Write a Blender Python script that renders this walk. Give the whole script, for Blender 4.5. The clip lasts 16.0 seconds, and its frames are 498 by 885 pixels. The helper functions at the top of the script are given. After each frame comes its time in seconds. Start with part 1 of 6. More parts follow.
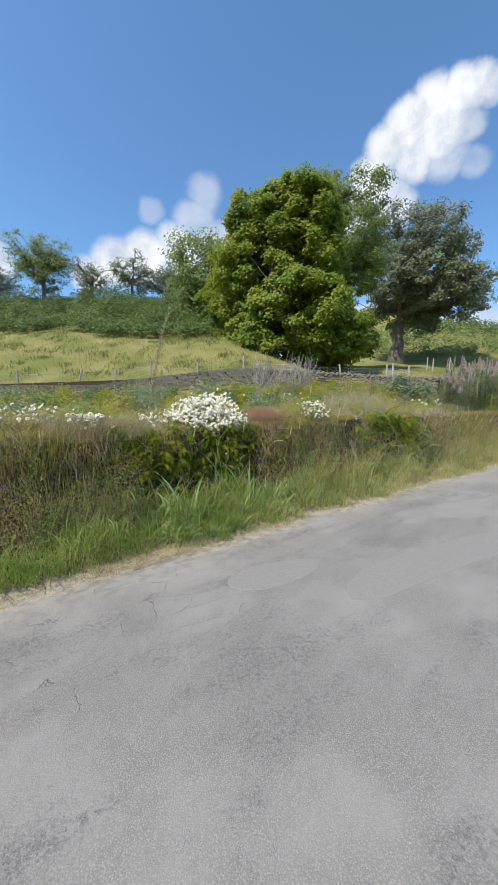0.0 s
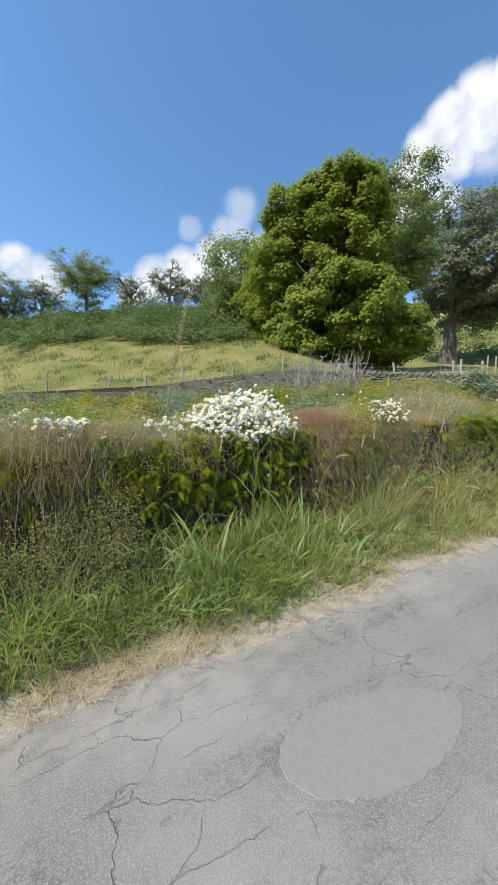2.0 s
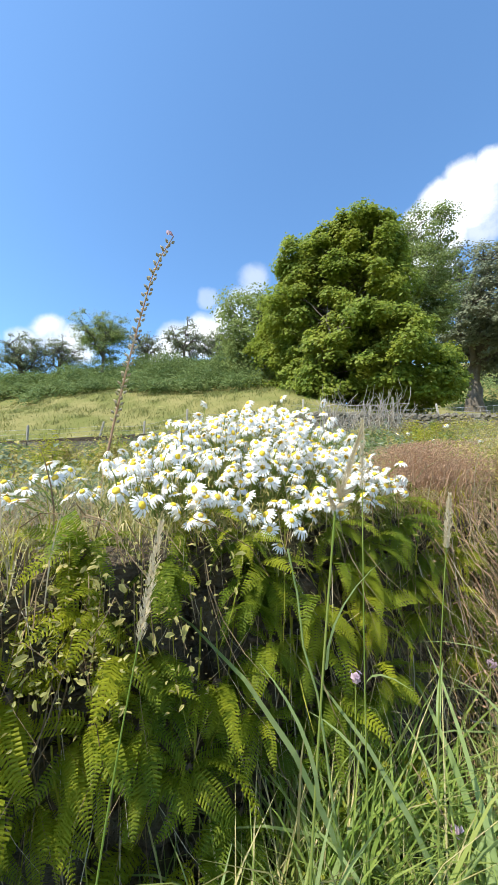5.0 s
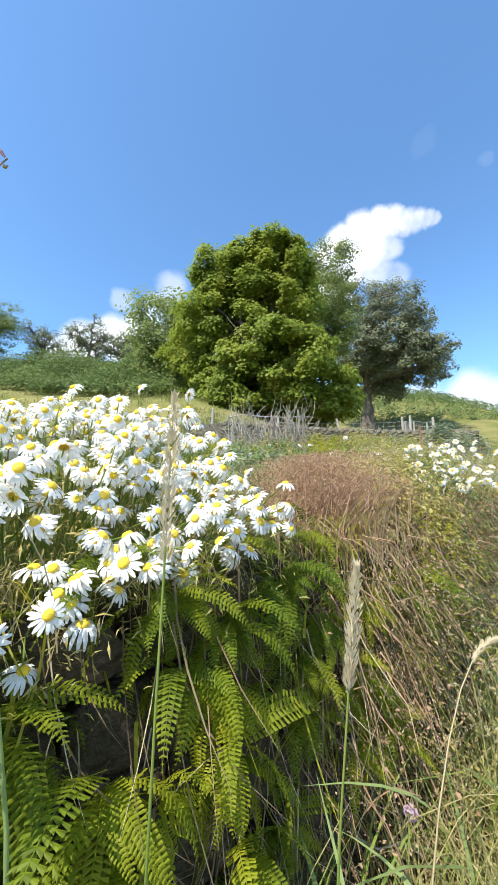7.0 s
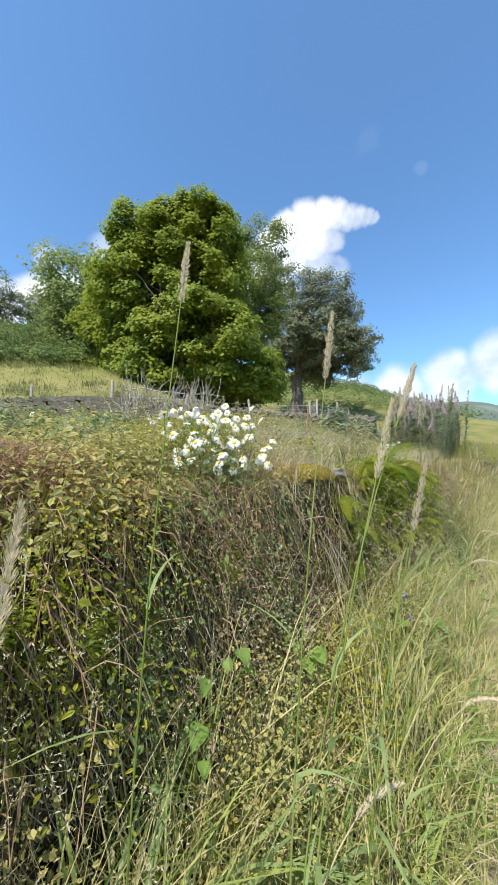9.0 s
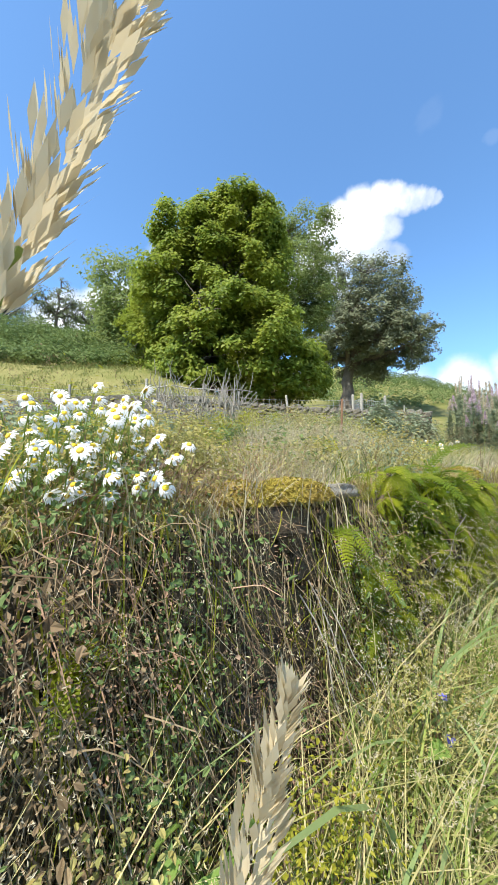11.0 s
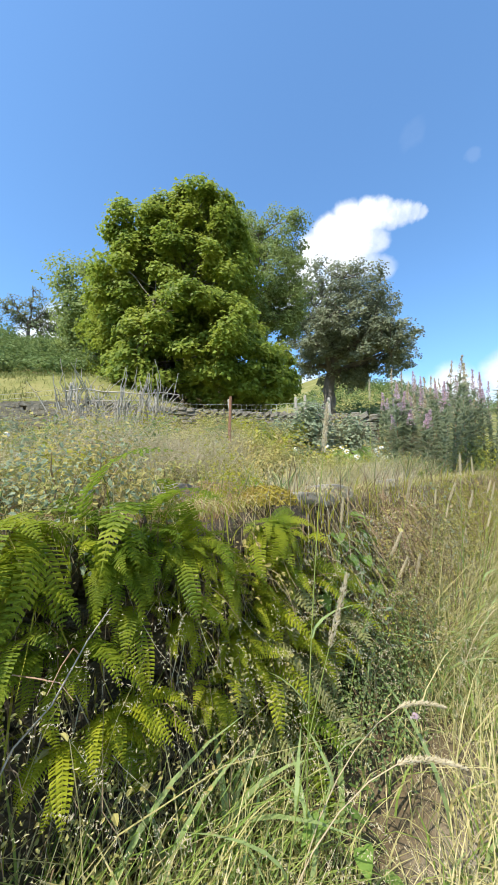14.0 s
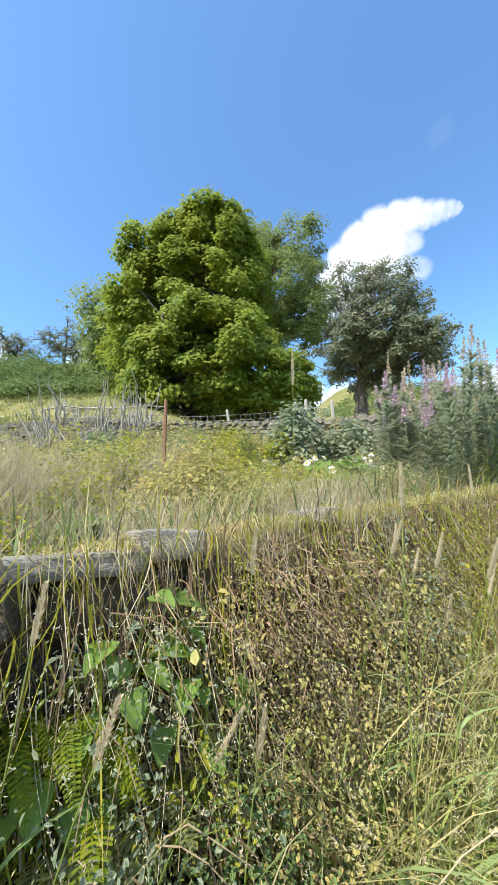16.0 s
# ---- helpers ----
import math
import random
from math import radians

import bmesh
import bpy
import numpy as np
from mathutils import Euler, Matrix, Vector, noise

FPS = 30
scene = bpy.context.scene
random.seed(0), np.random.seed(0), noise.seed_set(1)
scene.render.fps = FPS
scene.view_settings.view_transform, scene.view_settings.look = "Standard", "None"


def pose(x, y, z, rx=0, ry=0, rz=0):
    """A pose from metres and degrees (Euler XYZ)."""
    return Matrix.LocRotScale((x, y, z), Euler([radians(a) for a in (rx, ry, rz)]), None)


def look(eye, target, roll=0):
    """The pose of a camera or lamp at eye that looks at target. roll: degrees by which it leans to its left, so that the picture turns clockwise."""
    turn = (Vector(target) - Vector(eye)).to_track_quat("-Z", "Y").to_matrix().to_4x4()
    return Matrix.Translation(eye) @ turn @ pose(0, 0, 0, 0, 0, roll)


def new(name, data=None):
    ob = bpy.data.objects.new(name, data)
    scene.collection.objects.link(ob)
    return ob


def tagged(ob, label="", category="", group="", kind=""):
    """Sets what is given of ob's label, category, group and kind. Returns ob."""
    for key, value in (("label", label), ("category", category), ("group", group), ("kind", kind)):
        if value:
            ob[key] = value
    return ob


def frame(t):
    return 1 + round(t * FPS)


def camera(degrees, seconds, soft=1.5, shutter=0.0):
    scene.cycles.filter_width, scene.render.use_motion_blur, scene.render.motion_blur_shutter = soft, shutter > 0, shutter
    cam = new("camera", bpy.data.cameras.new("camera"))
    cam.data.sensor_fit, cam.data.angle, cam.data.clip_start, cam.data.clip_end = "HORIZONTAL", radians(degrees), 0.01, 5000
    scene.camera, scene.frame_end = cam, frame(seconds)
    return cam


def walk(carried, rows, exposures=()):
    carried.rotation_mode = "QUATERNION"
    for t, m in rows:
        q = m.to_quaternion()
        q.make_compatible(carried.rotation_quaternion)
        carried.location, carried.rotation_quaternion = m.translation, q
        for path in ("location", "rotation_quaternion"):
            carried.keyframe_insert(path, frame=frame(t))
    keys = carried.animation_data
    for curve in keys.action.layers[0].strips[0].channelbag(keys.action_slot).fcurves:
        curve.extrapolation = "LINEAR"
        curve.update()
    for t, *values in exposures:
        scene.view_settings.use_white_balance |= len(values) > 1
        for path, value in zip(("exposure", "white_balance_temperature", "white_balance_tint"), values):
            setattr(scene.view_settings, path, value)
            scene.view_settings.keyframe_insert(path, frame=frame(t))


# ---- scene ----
cam = camera(73.8, 16.0, soft=0.95)
PATH = [
    (0, (0.014, 0.001, 1.511), (1.158, 1.634, 1.359), 0.7),
    (0.5, (0.102, 0.301, 1.51), (1.171, 1.979, 1.31), 0.1),
    (1, (0.299, 0.622, 1.51), (1.178, 2.412, 1.361), -0.1),
    (1.5, (0.512, 0.974, 1.477), (1.449, 2.74, 1.4), 0.6),
    (2, (0.743, 1.318, 1.479), (1.702, 3.07, 1.373), 0.1),
    (2.5, (0.986, 1.645, 1.502), (2.004, 3.363, 1.385), 1.9),
    (3, (1.104, 2.059, 1.515), (2.132, 3.773, 1.448), 2.0),
    (3.5, (1.288, 2.391, 1.504), (2.148, 4.192, 1.632), -0.2),
    (4, (1.519, 2.75, 1.477), (2.331, 4.574, 1.592), 0.1),
    (4.2, (1.585, 2.883, 1.481), (2.44, 4.679, 1.687), -0.9),
    (6.3, (2.081, 3.794, 1.55), (2.986, 5.564, 1.768), 0.6),
    (6.5, (2.118, 3.807, 1.556), (3.107, 5.53, 1.787), 1.5),
    (7, (2.303, 3.685, 1.554), (3.603, 5.18, 1.827), -0.6),
    (7.5, (2.679, 3.532, 1.568), (4.141, 4.877, 1.795), 0.4),
    (8, (2.949, 3.432, 1.563), (4.571, 4.582, 1.777), 0.5),
    (8.5, (3.218, 3.404, 1.549), (4.894, 4.481, 1.727), 0.6),
    (9, (3.505, 3.345, 1.53), (5.066, 4.584, 1.699), 0.2),
    (11.3, (4.475, 3.449, 1.618), (5.818, 4.924, 1.759), 0.6),
    (11.5, (4.578, 3.447, 1.614), (5.923, 4.922, 1.738), 0.2),
    (12, (4.889, 3.437, 1.634), (6.315, 4.829, 1.81), -0.3),
    (12.5, (5.234, 3.339, 1.629), (6.666, 4.726, 1.79), -0.5),
    (13, (5.601, 3.249, 1.651), (7.042, 4.631, 1.773), -1.1),
    (13.5, (5.974, 3.212, 1.671), (7.461, 4.532, 1.891), -1.3),
    (14, (6.275, 3.101, 1.695), (7.65, 4.538, 1.909), -0.1),
    (14.5, (6.624, 3.044, 1.709), (8.012, 4.469, 1.91), -1.3),
    (15, (6.979, 3.079, 1.735), (8.4, 4.47, 1.951), -0.7),
    (15.5, (7.317, 3.104, 1.754), (8.544, 4.665, 1.997), -1.5),
    (16, (7.672, 3.136, 1.77), (8.867, 4.711, 2.068), -1.8),]
EXPOSURES = [(0, 0.14), (3.0, 0.3), (3.6, 0.54), (4.2, 0.6), (6.3, 0.62), (7.4, 0.66), (8.0, 0.6), (9.2, 0.44), (11.3, 0.7), (13.2, 0.7), (13.6, 0.64), (16, 0.74)]
walk(cam, [(t, look(eye, target, roll)) for t, eye, target, roll in PATH], EXPOSURES)

# ---- world and sun ----
SUN_AZ, SUN_EL = 189.0, 55.0
sun = new("sun", bpy.data.lights.new("sun", "SUN"))
sun.data.energy, sun.data.angle, sun.data.color = 5.0, radians(0.6), (1.0, 0.94, 0.825)
sun_dir = Vector((math.cos(radians(SUN_AZ)) * math.cos(radians(SUN_EL)), math.sin(radians(SUN_AZ)) * math.cos(radians(SUN_EL)), math.sin(radians(SUN_EL))))
sun.matrix_world = look(sun_dir * 60, (0, 0, 0))

world = bpy.data.worlds.new("world")
scene.world = world
world.use_nodes = True


class Nodes:
    """Short ways to wire a node tree."""

    def __init__(self, tree):
        self.tree = tree
        tree.nodes.clear()

    def add(self, kind, inputs=None, **props):
        n = self.tree.nodes.new(kind)
        for k, v in props.items():
            setattr(n, k, v)
        for k, v in (inputs or {}).items():
            if isinstance(v, bpy.types.NodeSocket):
                self.tree.links.new(v, n.inputs[k])
            else:
                n.inputs[k].default_value = v
        return n

    def math(self, op, a, b=0.0, clamp=False):
        return self.add("ShaderNodeMath", {0: a, 1: b}, operation=op, use_clamp=clamp).outputs[0]

    def noise(self, vec, scale, detail=4.0, rough=0.55):
        return self.add("ShaderNodeTexNoise", {"Vector": vec, "Scale": scale, "Detail": detail, "Roughness": rough})

    def span(self, v, a, b, c=0.0, d=1.0, smooth=True):
        n = self.add("ShaderNodeMapRange", {"Value": v, "From Min": a, "From Max": b, "To Min": c, "To Max": d})
        n.interpolation_type = "SMOOTHSTEP" if smooth else "LINEAR"
        return n.outputs[0]

    def mix(self, fac, a, b, blend="MIX"):
        n = self.add("ShaderNodeMix", data_type="RGBA", blend_type=blend)
        for s, v in ((n.inputs[0], fac), (n.inputs[6], a), (n.inputs[7], b)):
            if isinstance(v, bpy.types.NodeSocket):
                self.tree.links.new(v, s)
            else:
                s.default_value = (*v, 1.0) if isinstance(v, tuple) and len(v) == 3 else v
        return n.outputs[2]


def heading(az, el):
    a, e = radians(az), radians(el)
    return (math.cos(a) * math.cos(e), math.sin(a) * math.cos(e), math.sin(e))


w = Nodes(world.node_tree)
sky = w.add("ShaderNodeTexSky")
sky.sky_type, sky.sun_disc = "NISHITA", False
sky.sun_elevation, sky.sun_rotation = radians(SUN_EL), radians(90 - SUN_AZ)
sky.air_density, sky.dust_density, sky.ozone_density = 1.0, 0.6, 2.2
way = w.add("ShaderNodeTexCoord").outputs["Generated"]
warp = w.noise(way, 7.0, 7.0, 0.62)
off = w.add("ShaderNodeVectorMath", {0: warp.outputs["Color"], 1: (0.5, 0.5, 0.5)}, operation="SUBTRACT")
off = w.add("ShaderNodeVectorMath", {0: off.outputs[0], "Scale": 0.06}, operation="SCALE")
bent = w.add("ShaderNodeVectorMath", {0: way, 1: off.outputs[0]}, operation="ADD")
bent = w.add("ShaderNodeVectorMath", {0: bent.outputs[0]}, operation="NORMALIZE").outputs[0]
# cumulus: azimuth, elevation, radius in degrees, density
PUFFS = [(34.5, 35.2, 2.2, 0.95), (31.5, 37.0, 2.4, 1), (28.3, 37.8, 2.6, 1), (24.6, 38.4, 2.0, 1), (22.6, 38.2, 1.7, 0.95), (20.8, 37.8, 1.4, 0.9), (19.2, 37.5, 1.15, 0.85), (17.8, 37.2, 0.9, 0.75), (16.6, 36.9, 0.7, 0.55), (26.5, 35.6, 2.6, 0.95), (23.4, 35.4, 1.6, 0.7), (30.4, 33.9, 2.4, 0.85), (25.8, 32.8, 2.2, 0.55), (22.6, 31.6, 1.5, 0.35), (36.5, 32.2, 2.6, 0.9), (39, 30, 2.6, 0.85), (33, 29.6, 2.6, 0.7),
         (76.5, 22.5, 3.0, 1), (72, 23.5, 3.2, 1), (67, 25, 3.2, 0.75), (64.5, 29, 2.6, 0.5), (63, 32.5, 2.2, 0.4), (71, 29.5, 1.6, 0.3), (61, 26, 3.2, 0.7), (80, 20.5, 2.2, 0.9),
         (96, 21.3, 2.3, 0.95), (92.5, 20, 2.3, 0.9), (99, 19.5, 2.0, 0.8), (107, 18, 4, 0.8),
         (27, 11.5, 3.6, 0.8), (21, 11.5, 3.8, 0.85), (14, 12.5, 3.6, 0.8), (7, 14, 3.4, 0.75), (0, 15, 4, 0.8), (36, 14, 3.6, 0.8), (42, 15, 3.2, 0.7), (-8, 15, 5, 0.85), (17, 9.5, 3, 0.6), (8, 10, 3, 0.7),
         (17.5, 45, 1.2, 0.03), (9.3, 40.8, 0.7, 0.05), (130, 24, 9, 0.8), (170, 30, 12, 0.9), (215, 25, 11, 0.8), (260, 33, 10, 0.9), (310, 22, 12, 0.9)]
cover = None
for az, el, rad, dens in PUFFS:
    d = w.add("ShaderNodeVectorMath", {0: bent, 1: heading(az, el)}, operation="DOT_PRODUCT").outputs["Value"]
    m = w.span(d, math.cos(radians(rad * 1.35)), math.cos(radians(rad * 0.55)), 0.0, dens)
    cover = m if cover is None else w.math("MAXIMUM", cover, m)
fine = w.noise(bent, 16.0, 8.0, 0.65).outputs["Fac"]
cover = w.math("MULTIPLY", cover, w.span(fine, 0.3, 0.52, 0.7, 1.0), True)
tone = w.mix(w.span(w.noise(way, 9.0, 5.0).outputs["Fac"], 0.38, 0.6), (5.0, 5.5, 6.3), (7.6, 7.7, 7.9))
blue = w.mix(1.0, sky.outputs[0], (1.10, 1.48, 1.68), "MULTIPLY")
both = w.mix(cover, blue, tone)
bg = w.add("ShaderNodeBackground", {"Color": both, "Strength": 0.118})
out = w.add("ShaderNodeOutputWorld", {"Surface": bg.outputs[0]})


# ---- materials ----
def material(name, build, **settings):
    m = bpy.data.materials.new(name)
    m.use_nodes = True
    n = Nodes(m.node_tree)
    surface = build(n)
    n.add("ShaderNodeOutputMaterial", {"Surface": surface})
    return m


def place_of(n):
    return n.add("ShaderNodeTexCoord").outputs["Object"]


def world_place(n):
    return n.add("ShaderNodeNewGeometry").outputs["Position"]


def leafy(name, dark, light, tint=None, glow=0.45, rough=0.55, patch=1.5):
    """Leaves: a diffuse, slightly glossy face that lets some light through; each leaf has its own tone."""

    def build(n):
        geo = n.add("ShaderNodeNewGeometry")
        r = geo.outputs["Random Per Island"]
        c = n.mix(r, dark, light)
        big = n.span(n.noise(geo.outputs["Position"], patch, 3.0).outputs["Fac"], 0.4, 0.65)
        c = n.mix(n.math("MULTIPLY", big, 0.55), c, tint or light)
        p = n.add("ShaderNodeBsdfPrincipled", {"Base Color": c, "Roughness": rough, "Specular IOR Level": 0.16})
        t = n.add("ShaderNodeBsdfTranslucent", {"Color": n.mix(0.5, c, tuple(min(1, v * 1.6) for v in light))})
        return n.add("ShaderNodeMixShader", {0: glow, 1: p.outputs[0], 2: t.outputs[0]}).outputs[0]

    return material(name, build)


def plain(name, a, b, scale=20.0, rough=0.8, bump=0.3, depth=0.01, metal=0.0, c=None):
    """A solid with two-scale variation of tone and a fine relief."""

    def build(n):
        v = place_of(n)
        f = n.noise(v, scale, 6.0, 0.6).outputs["Fac"]
        g = n.noise(v, scale * 0.15, 3.0).outputs["Fac"]
        col = n.mix(n.span(f, 0.3, 0.7), a, b)
        col = n.mix(n.span(g, 0.45, 0.7), col, c or b)
        col = n.mix(n.math("MULTIPLY", n.add("ShaderNodeObjectInfo").outputs["Random"], 0.5), col, n.mix(0.75, (0.38, 0.33, 0.26), a))
        h = n.add("ShaderNodeBump", {"Height": f, "Strength": bump, "Distance": depth})
        return n.add("ShaderNodeBsdfPrincipled", {"Base Color": col, "Roughness": rough, "Metallic": metal, "Normal": h.outputs[0], "Specular IOR Level": 0.3}).outputs[0]

    return material(name, build)


def asphalt(n):
    v = world_place(n)
    grit = n.noise(v, 160.0, 3.0, 0.7).outputs["Fac"]
    chips = n.add("ShaderNodeTexVoronoi", {"Vector": v, "Scale": 120.0}).outputs["Distance"]
    worn = n.span(n.noise(v, 1.1, 5.0, 0.6).outputs["Fac"], 0.42, 0.62)
    c = n.mix(n.span(chips, 0.1, 0.6), (0.292, 0.270, 0.248), (0.188, 0.175, 0.162))
    c = n.mix(n.math("MULTIPLY", worn, 0.6), c, (0.262, 0.245, 0.228))
    tracks = n.add("ShaderNodeMapping", {"Vector": v, "Rotation": (0, 0, -0.12), "Scale": (0.55, 1.5, 1.0)}).outputs[0]
    rough_spots = n.span(n.noise(tracks, 1.5, 6.0, 0.65).outputs["Fac"], 0.46, 0.62)
    pits = n.math("MULTIPLY", rough_spots, n.span(n.noise(v, 46.0, 4.0, 0.75).outputs["Fac"], 0.47, 0.6))
    c = n.mix(n.math("MULTIPLY", pits, 0.62), c, (0.105, 0.105, 0.10))
    c = n.mix(n.math("MULTIPLY", n.span(n.noise(v, 75.0, 3.0, 0.8).outputs["Fac"], 0.54, 0.68), 0.14), c, (0.34, 0.32, 0.30))
    sep = n.add("ShaderNodeSeparateXYZ", {0: v})
    stretched = n.add("ShaderNodeMapping", {"Vector": v, "Scale": (1.0, 2.6, 1.0)}).outputs[0]
    lines = n.add("ShaderNodeTexVoronoi", {"Vector": n.mix(0.35, stretched, n.noise(v, 3.0, 5.0).outputs["Color"], "ADD"), "Scale": 1.7}, feature="DISTANCE_TO_EDGE").outputs["Distance"]
    edge_zone = n.math("MULTIPLY", n.span(sep.outputs["Y"], 1.2, 2.4), n.span(n.noise(v, 1.4, 2.0).outputs["Fac"], 0.43, 0.52))
    crack = n.math("MULTIPLY", n.math("MULTIPLY", n.span(lines, 0.011, 0.003), n.span(n.noise(v, 7.0, 4.0).outputs["Fac"], 0.38, 0.52)), edge_zone)
    c = n.mix(n.math("MULTIPLY", crack, 0.5), c, (0.09, 0.085, 0.08))
    dust = n.math("MULTIPLY", n.span(sep.outputs["Y"], 2.5, 3.4), n.span(n.noise(v, 9.0, 5.0).outputs["Fac"], 0.35, 0.6))
    c = n.mix(n.math("MULTIPLY", dust, 0.6), c, (0.33, 0.30, 0.26))
    height = n.math("SUBTRACT", n.math("MULTIPLY", grit, n.math("SUBTRACT", 1.2, n.math("MULTIPLY", worn, 0.7))), n.math("ADD", n.math("MULTIPLY", pits, 0.8), n.math("MULTIPLY", crack, 2.5)))
    h = n.add("ShaderNodeBump", {"Height": height, "Strength": 0.55, "Distance": 0.008})
    return n.add("ShaderNodeBsdfPrincipled", {"Base Color": c, "Roughness": 0.85, "Normal": h.outputs[0], "Specular IOR Level": 0.25}).outputs[0]


def smooth_tar(n):
    v = world_place(n)
    f = n.noise(v, 40.0, 5.0).outputs["Fac"]
    c = n.mix(n.span(f, 0.35, 0.65), (0.204, 0.190, 0.174), (0.226, 0.210, 0.193))
    h = n.add("ShaderNodeBump", {"Height": n.noise(v, 190.0, 3.0).outputs["Fac"], "Strength": 0.25, "Distance": 0.004})
    return n.add("ShaderNodeBsdfPrincipled", {"Base Color": c, "Roughness": 0.75, "Normal": h.outputs[0]}).outputs[0]


def turf(n):
    """Pasture: mown green with straw patches, browner soil on the verge; greyer green with distance from the origin."""
    v = world_place(n)
    f = n.noise(v, 0.35, 6.0, 0.6).outputs["Fac"]
    g = n.noise(v, 9.0, 5.0, 0.7).outputs["Fac"]
    c = n.mix(n.span(f, 0.38, 0.62), (0.13, 0.145, 0.038), (0.225, 0.205, 0.078))
    c = n.mix(n.span(g, 0.45, 0.7), c, (0.19, 0.17, 0.06))
    sep = n.add("ShaderNodeSeparateXYZ", {0: v})
    near = n.math("MULTIPLY", n.span(sep.outputs["Y"], 6.0, 4.0), n.math("MULTIPLY", n.span(sep.outputs["Y"], 2.8, 3.2), n.span(sep.outputs["X"], 14.0, 11.0)))
    edge = n.span(sep.outputs["Y"], 3.75, 3.4)
    soil = n.mix(edge, n.mix(g, (0.07, 0.05, 0.03), (0.17, 0.13, 0.075)), n.mix(n.span(g, 0.35, 0.6), (0.20, 0.165, 0.12), (0.31, 0.275, 0.22)))
    c = n.mix(near, c, soil)
    # blends to a mottled grey-green between 150 and 700 m from the origin
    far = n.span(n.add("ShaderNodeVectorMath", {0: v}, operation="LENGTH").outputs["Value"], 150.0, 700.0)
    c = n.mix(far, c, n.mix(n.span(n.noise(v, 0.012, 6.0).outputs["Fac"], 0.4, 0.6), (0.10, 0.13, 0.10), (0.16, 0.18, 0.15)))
    h = n.add("ShaderNodeBump", {"Height": g, "Strength": 0.6, "Distance": 0.05})
    return n.add("ShaderNodeBsdfPrincipled", {"Base Color": c, "Roughness": 0.95, "Normal": h.outputs[0], "Specular IOR Level": 0.1}).outputs[0]


M_ASPHALT, M_TAR, M_TURF = material("asphalt", asphalt), material("smooth_tar", smooth_tar), material("turf", turf)
M_STONE = plain("slate_stone", (0.052, 0.037, 0.023), (0.135, 0.103, 0.07), 11.0, 0.92, 0.9, 0.03, c=(0.09, 0.08, 0.04))
M_FIELD_STONE = plain("lichened_stone", (0.12, 0.106, 0.082), (0.32, 0.29, 0.235), 14.0, 0.92, 0.9, 0.03, c=(0.20, 0.18, 0.12))
M_PALE_STONE = plain("pale_stone", (0.17, 0.16, 0.14), (0.33, 0.31, 0.27), 18.0, 0.85, 0.7, 0.02, c=(0.36, 0.33, 0.24))
M_SOIL = plain("soil", (0.05, 0.036, 0.025), (0.12, 0.085, 0.055), 25.0, 0.95, 0.8, 0.03)
M_BARK = plain("bark", (0.07, 0.058, 0.047), (0.17, 0.145, 0.12), 9.0, 0.9, 0.8, 0.03)
M_DEADWOOD = plain("dead_wood", (0.26, 0.235, 0.20), (0.45, 0.42, 0.37), 30.0, 0.85, 0.4, 0.005)
M_POST = plain("weathered_post", (0.27, 0.245, 0.20), (0.46, 0.43, 0.37), 35.0, 0.85, 0.4, 0.005)
M_RUST = plain("rusty_metal", (0.20, 0.085, 0.04), (0.34, 0.17, 0.09), 40.0, 0.75, 0.3, 0.003, metal=0.3)
M_WIRE = plain("galvanised_wire", (0.30, 0.30, 0.30), (0.42, 0.42, 0.42), 60.0, 0.5, 0.1, 0.001, metal=0.7)
M_SYCAMORE = leafy("sycamore_leaf", (0.09, 0.14, 0.02), (0.25, 0.31, 0.05), (0.36, 0.37, 0.055), 0.42, 0.5, 0.5)
M_ASH = leafy("ash_leaf", (0.12, 0.175, 0.05), (0.25, 0.30, 0.10), None, 0.4, 0.55, 0.4)
M_OAK = leafy("oak_leaf", (0.13, 0.15, 0.085), (0.25, 0.27, 0.17), None, 0.3, 0.5, 0.4)
M_THORN = leafy("hawthorn_leaf", (0.13, 0.16, 0.08), (0.22, 0.25, 0.14), None, 0.3, 0.6, 0.5)
M_BRACKEN = leafy("bracken", (0.10, 0.155, 0.05), (0.19, 0.255, 0.09), (0.21, 0.25, 0.09), 0.3, 0.6, 0.3)
M_FERN = leafy("fern_frond", (0.05, 0.095, 0.012), (0.19, 0.255, 0.022), (0.53, 0.51, 0.03), 0.5, 0.5, 2.6)
M_FERN_PALE = leafy("pale_fern", (0.17, 0.19, 0.06), (0.30, 0.29, 0.12), None, 0.4, 0.6, 3.0)
M_LUSH = leafy("lush_grass", (0.11, 0.19, 0.03), (0.28, 0.37, 0.085), (0.46, 0.47, 0.16), 0.45, 0.5, 2.0)
M_HAY = leafy("hay_grass", (0.30, 0.28, 0.11), (0.64, 0.55, 0.29), (0.40, 0.38, 0.14), 0.35, 0.6, 1.3)
M_STRAW = leafy("dry_straw", (0.36, 0.29, 0.17), (0.58, 0.49, 0.32), None, 0.3, 0.6, 3.0)
M_BROAD = leafy("broad_blade", (0.20, 0.28, 0.09), (0.33, 0.41, 0.17), None, 0.45, 0.45, 4.0)
M_MEADOW = leafy("meadow_grass", (0.12, 0.15, 0.04), (0.23, 0.225, 0.09), (0.18, 0.22, 0.06), 0.35, 0.6, 0.4)
M_RED_DRY = leafy("dry_sorrel", (0.27, 0.15, 0.09), (0.50, 0.34, 0.22), None, 0.3, 0.7, 4.0)
M_GREY_DRY = leafy("grey_dry_stalks", (0.31, 0.265, 0.17), (0.56, 0.49, 0.34), None, 0.25, 0.7, 4.0)
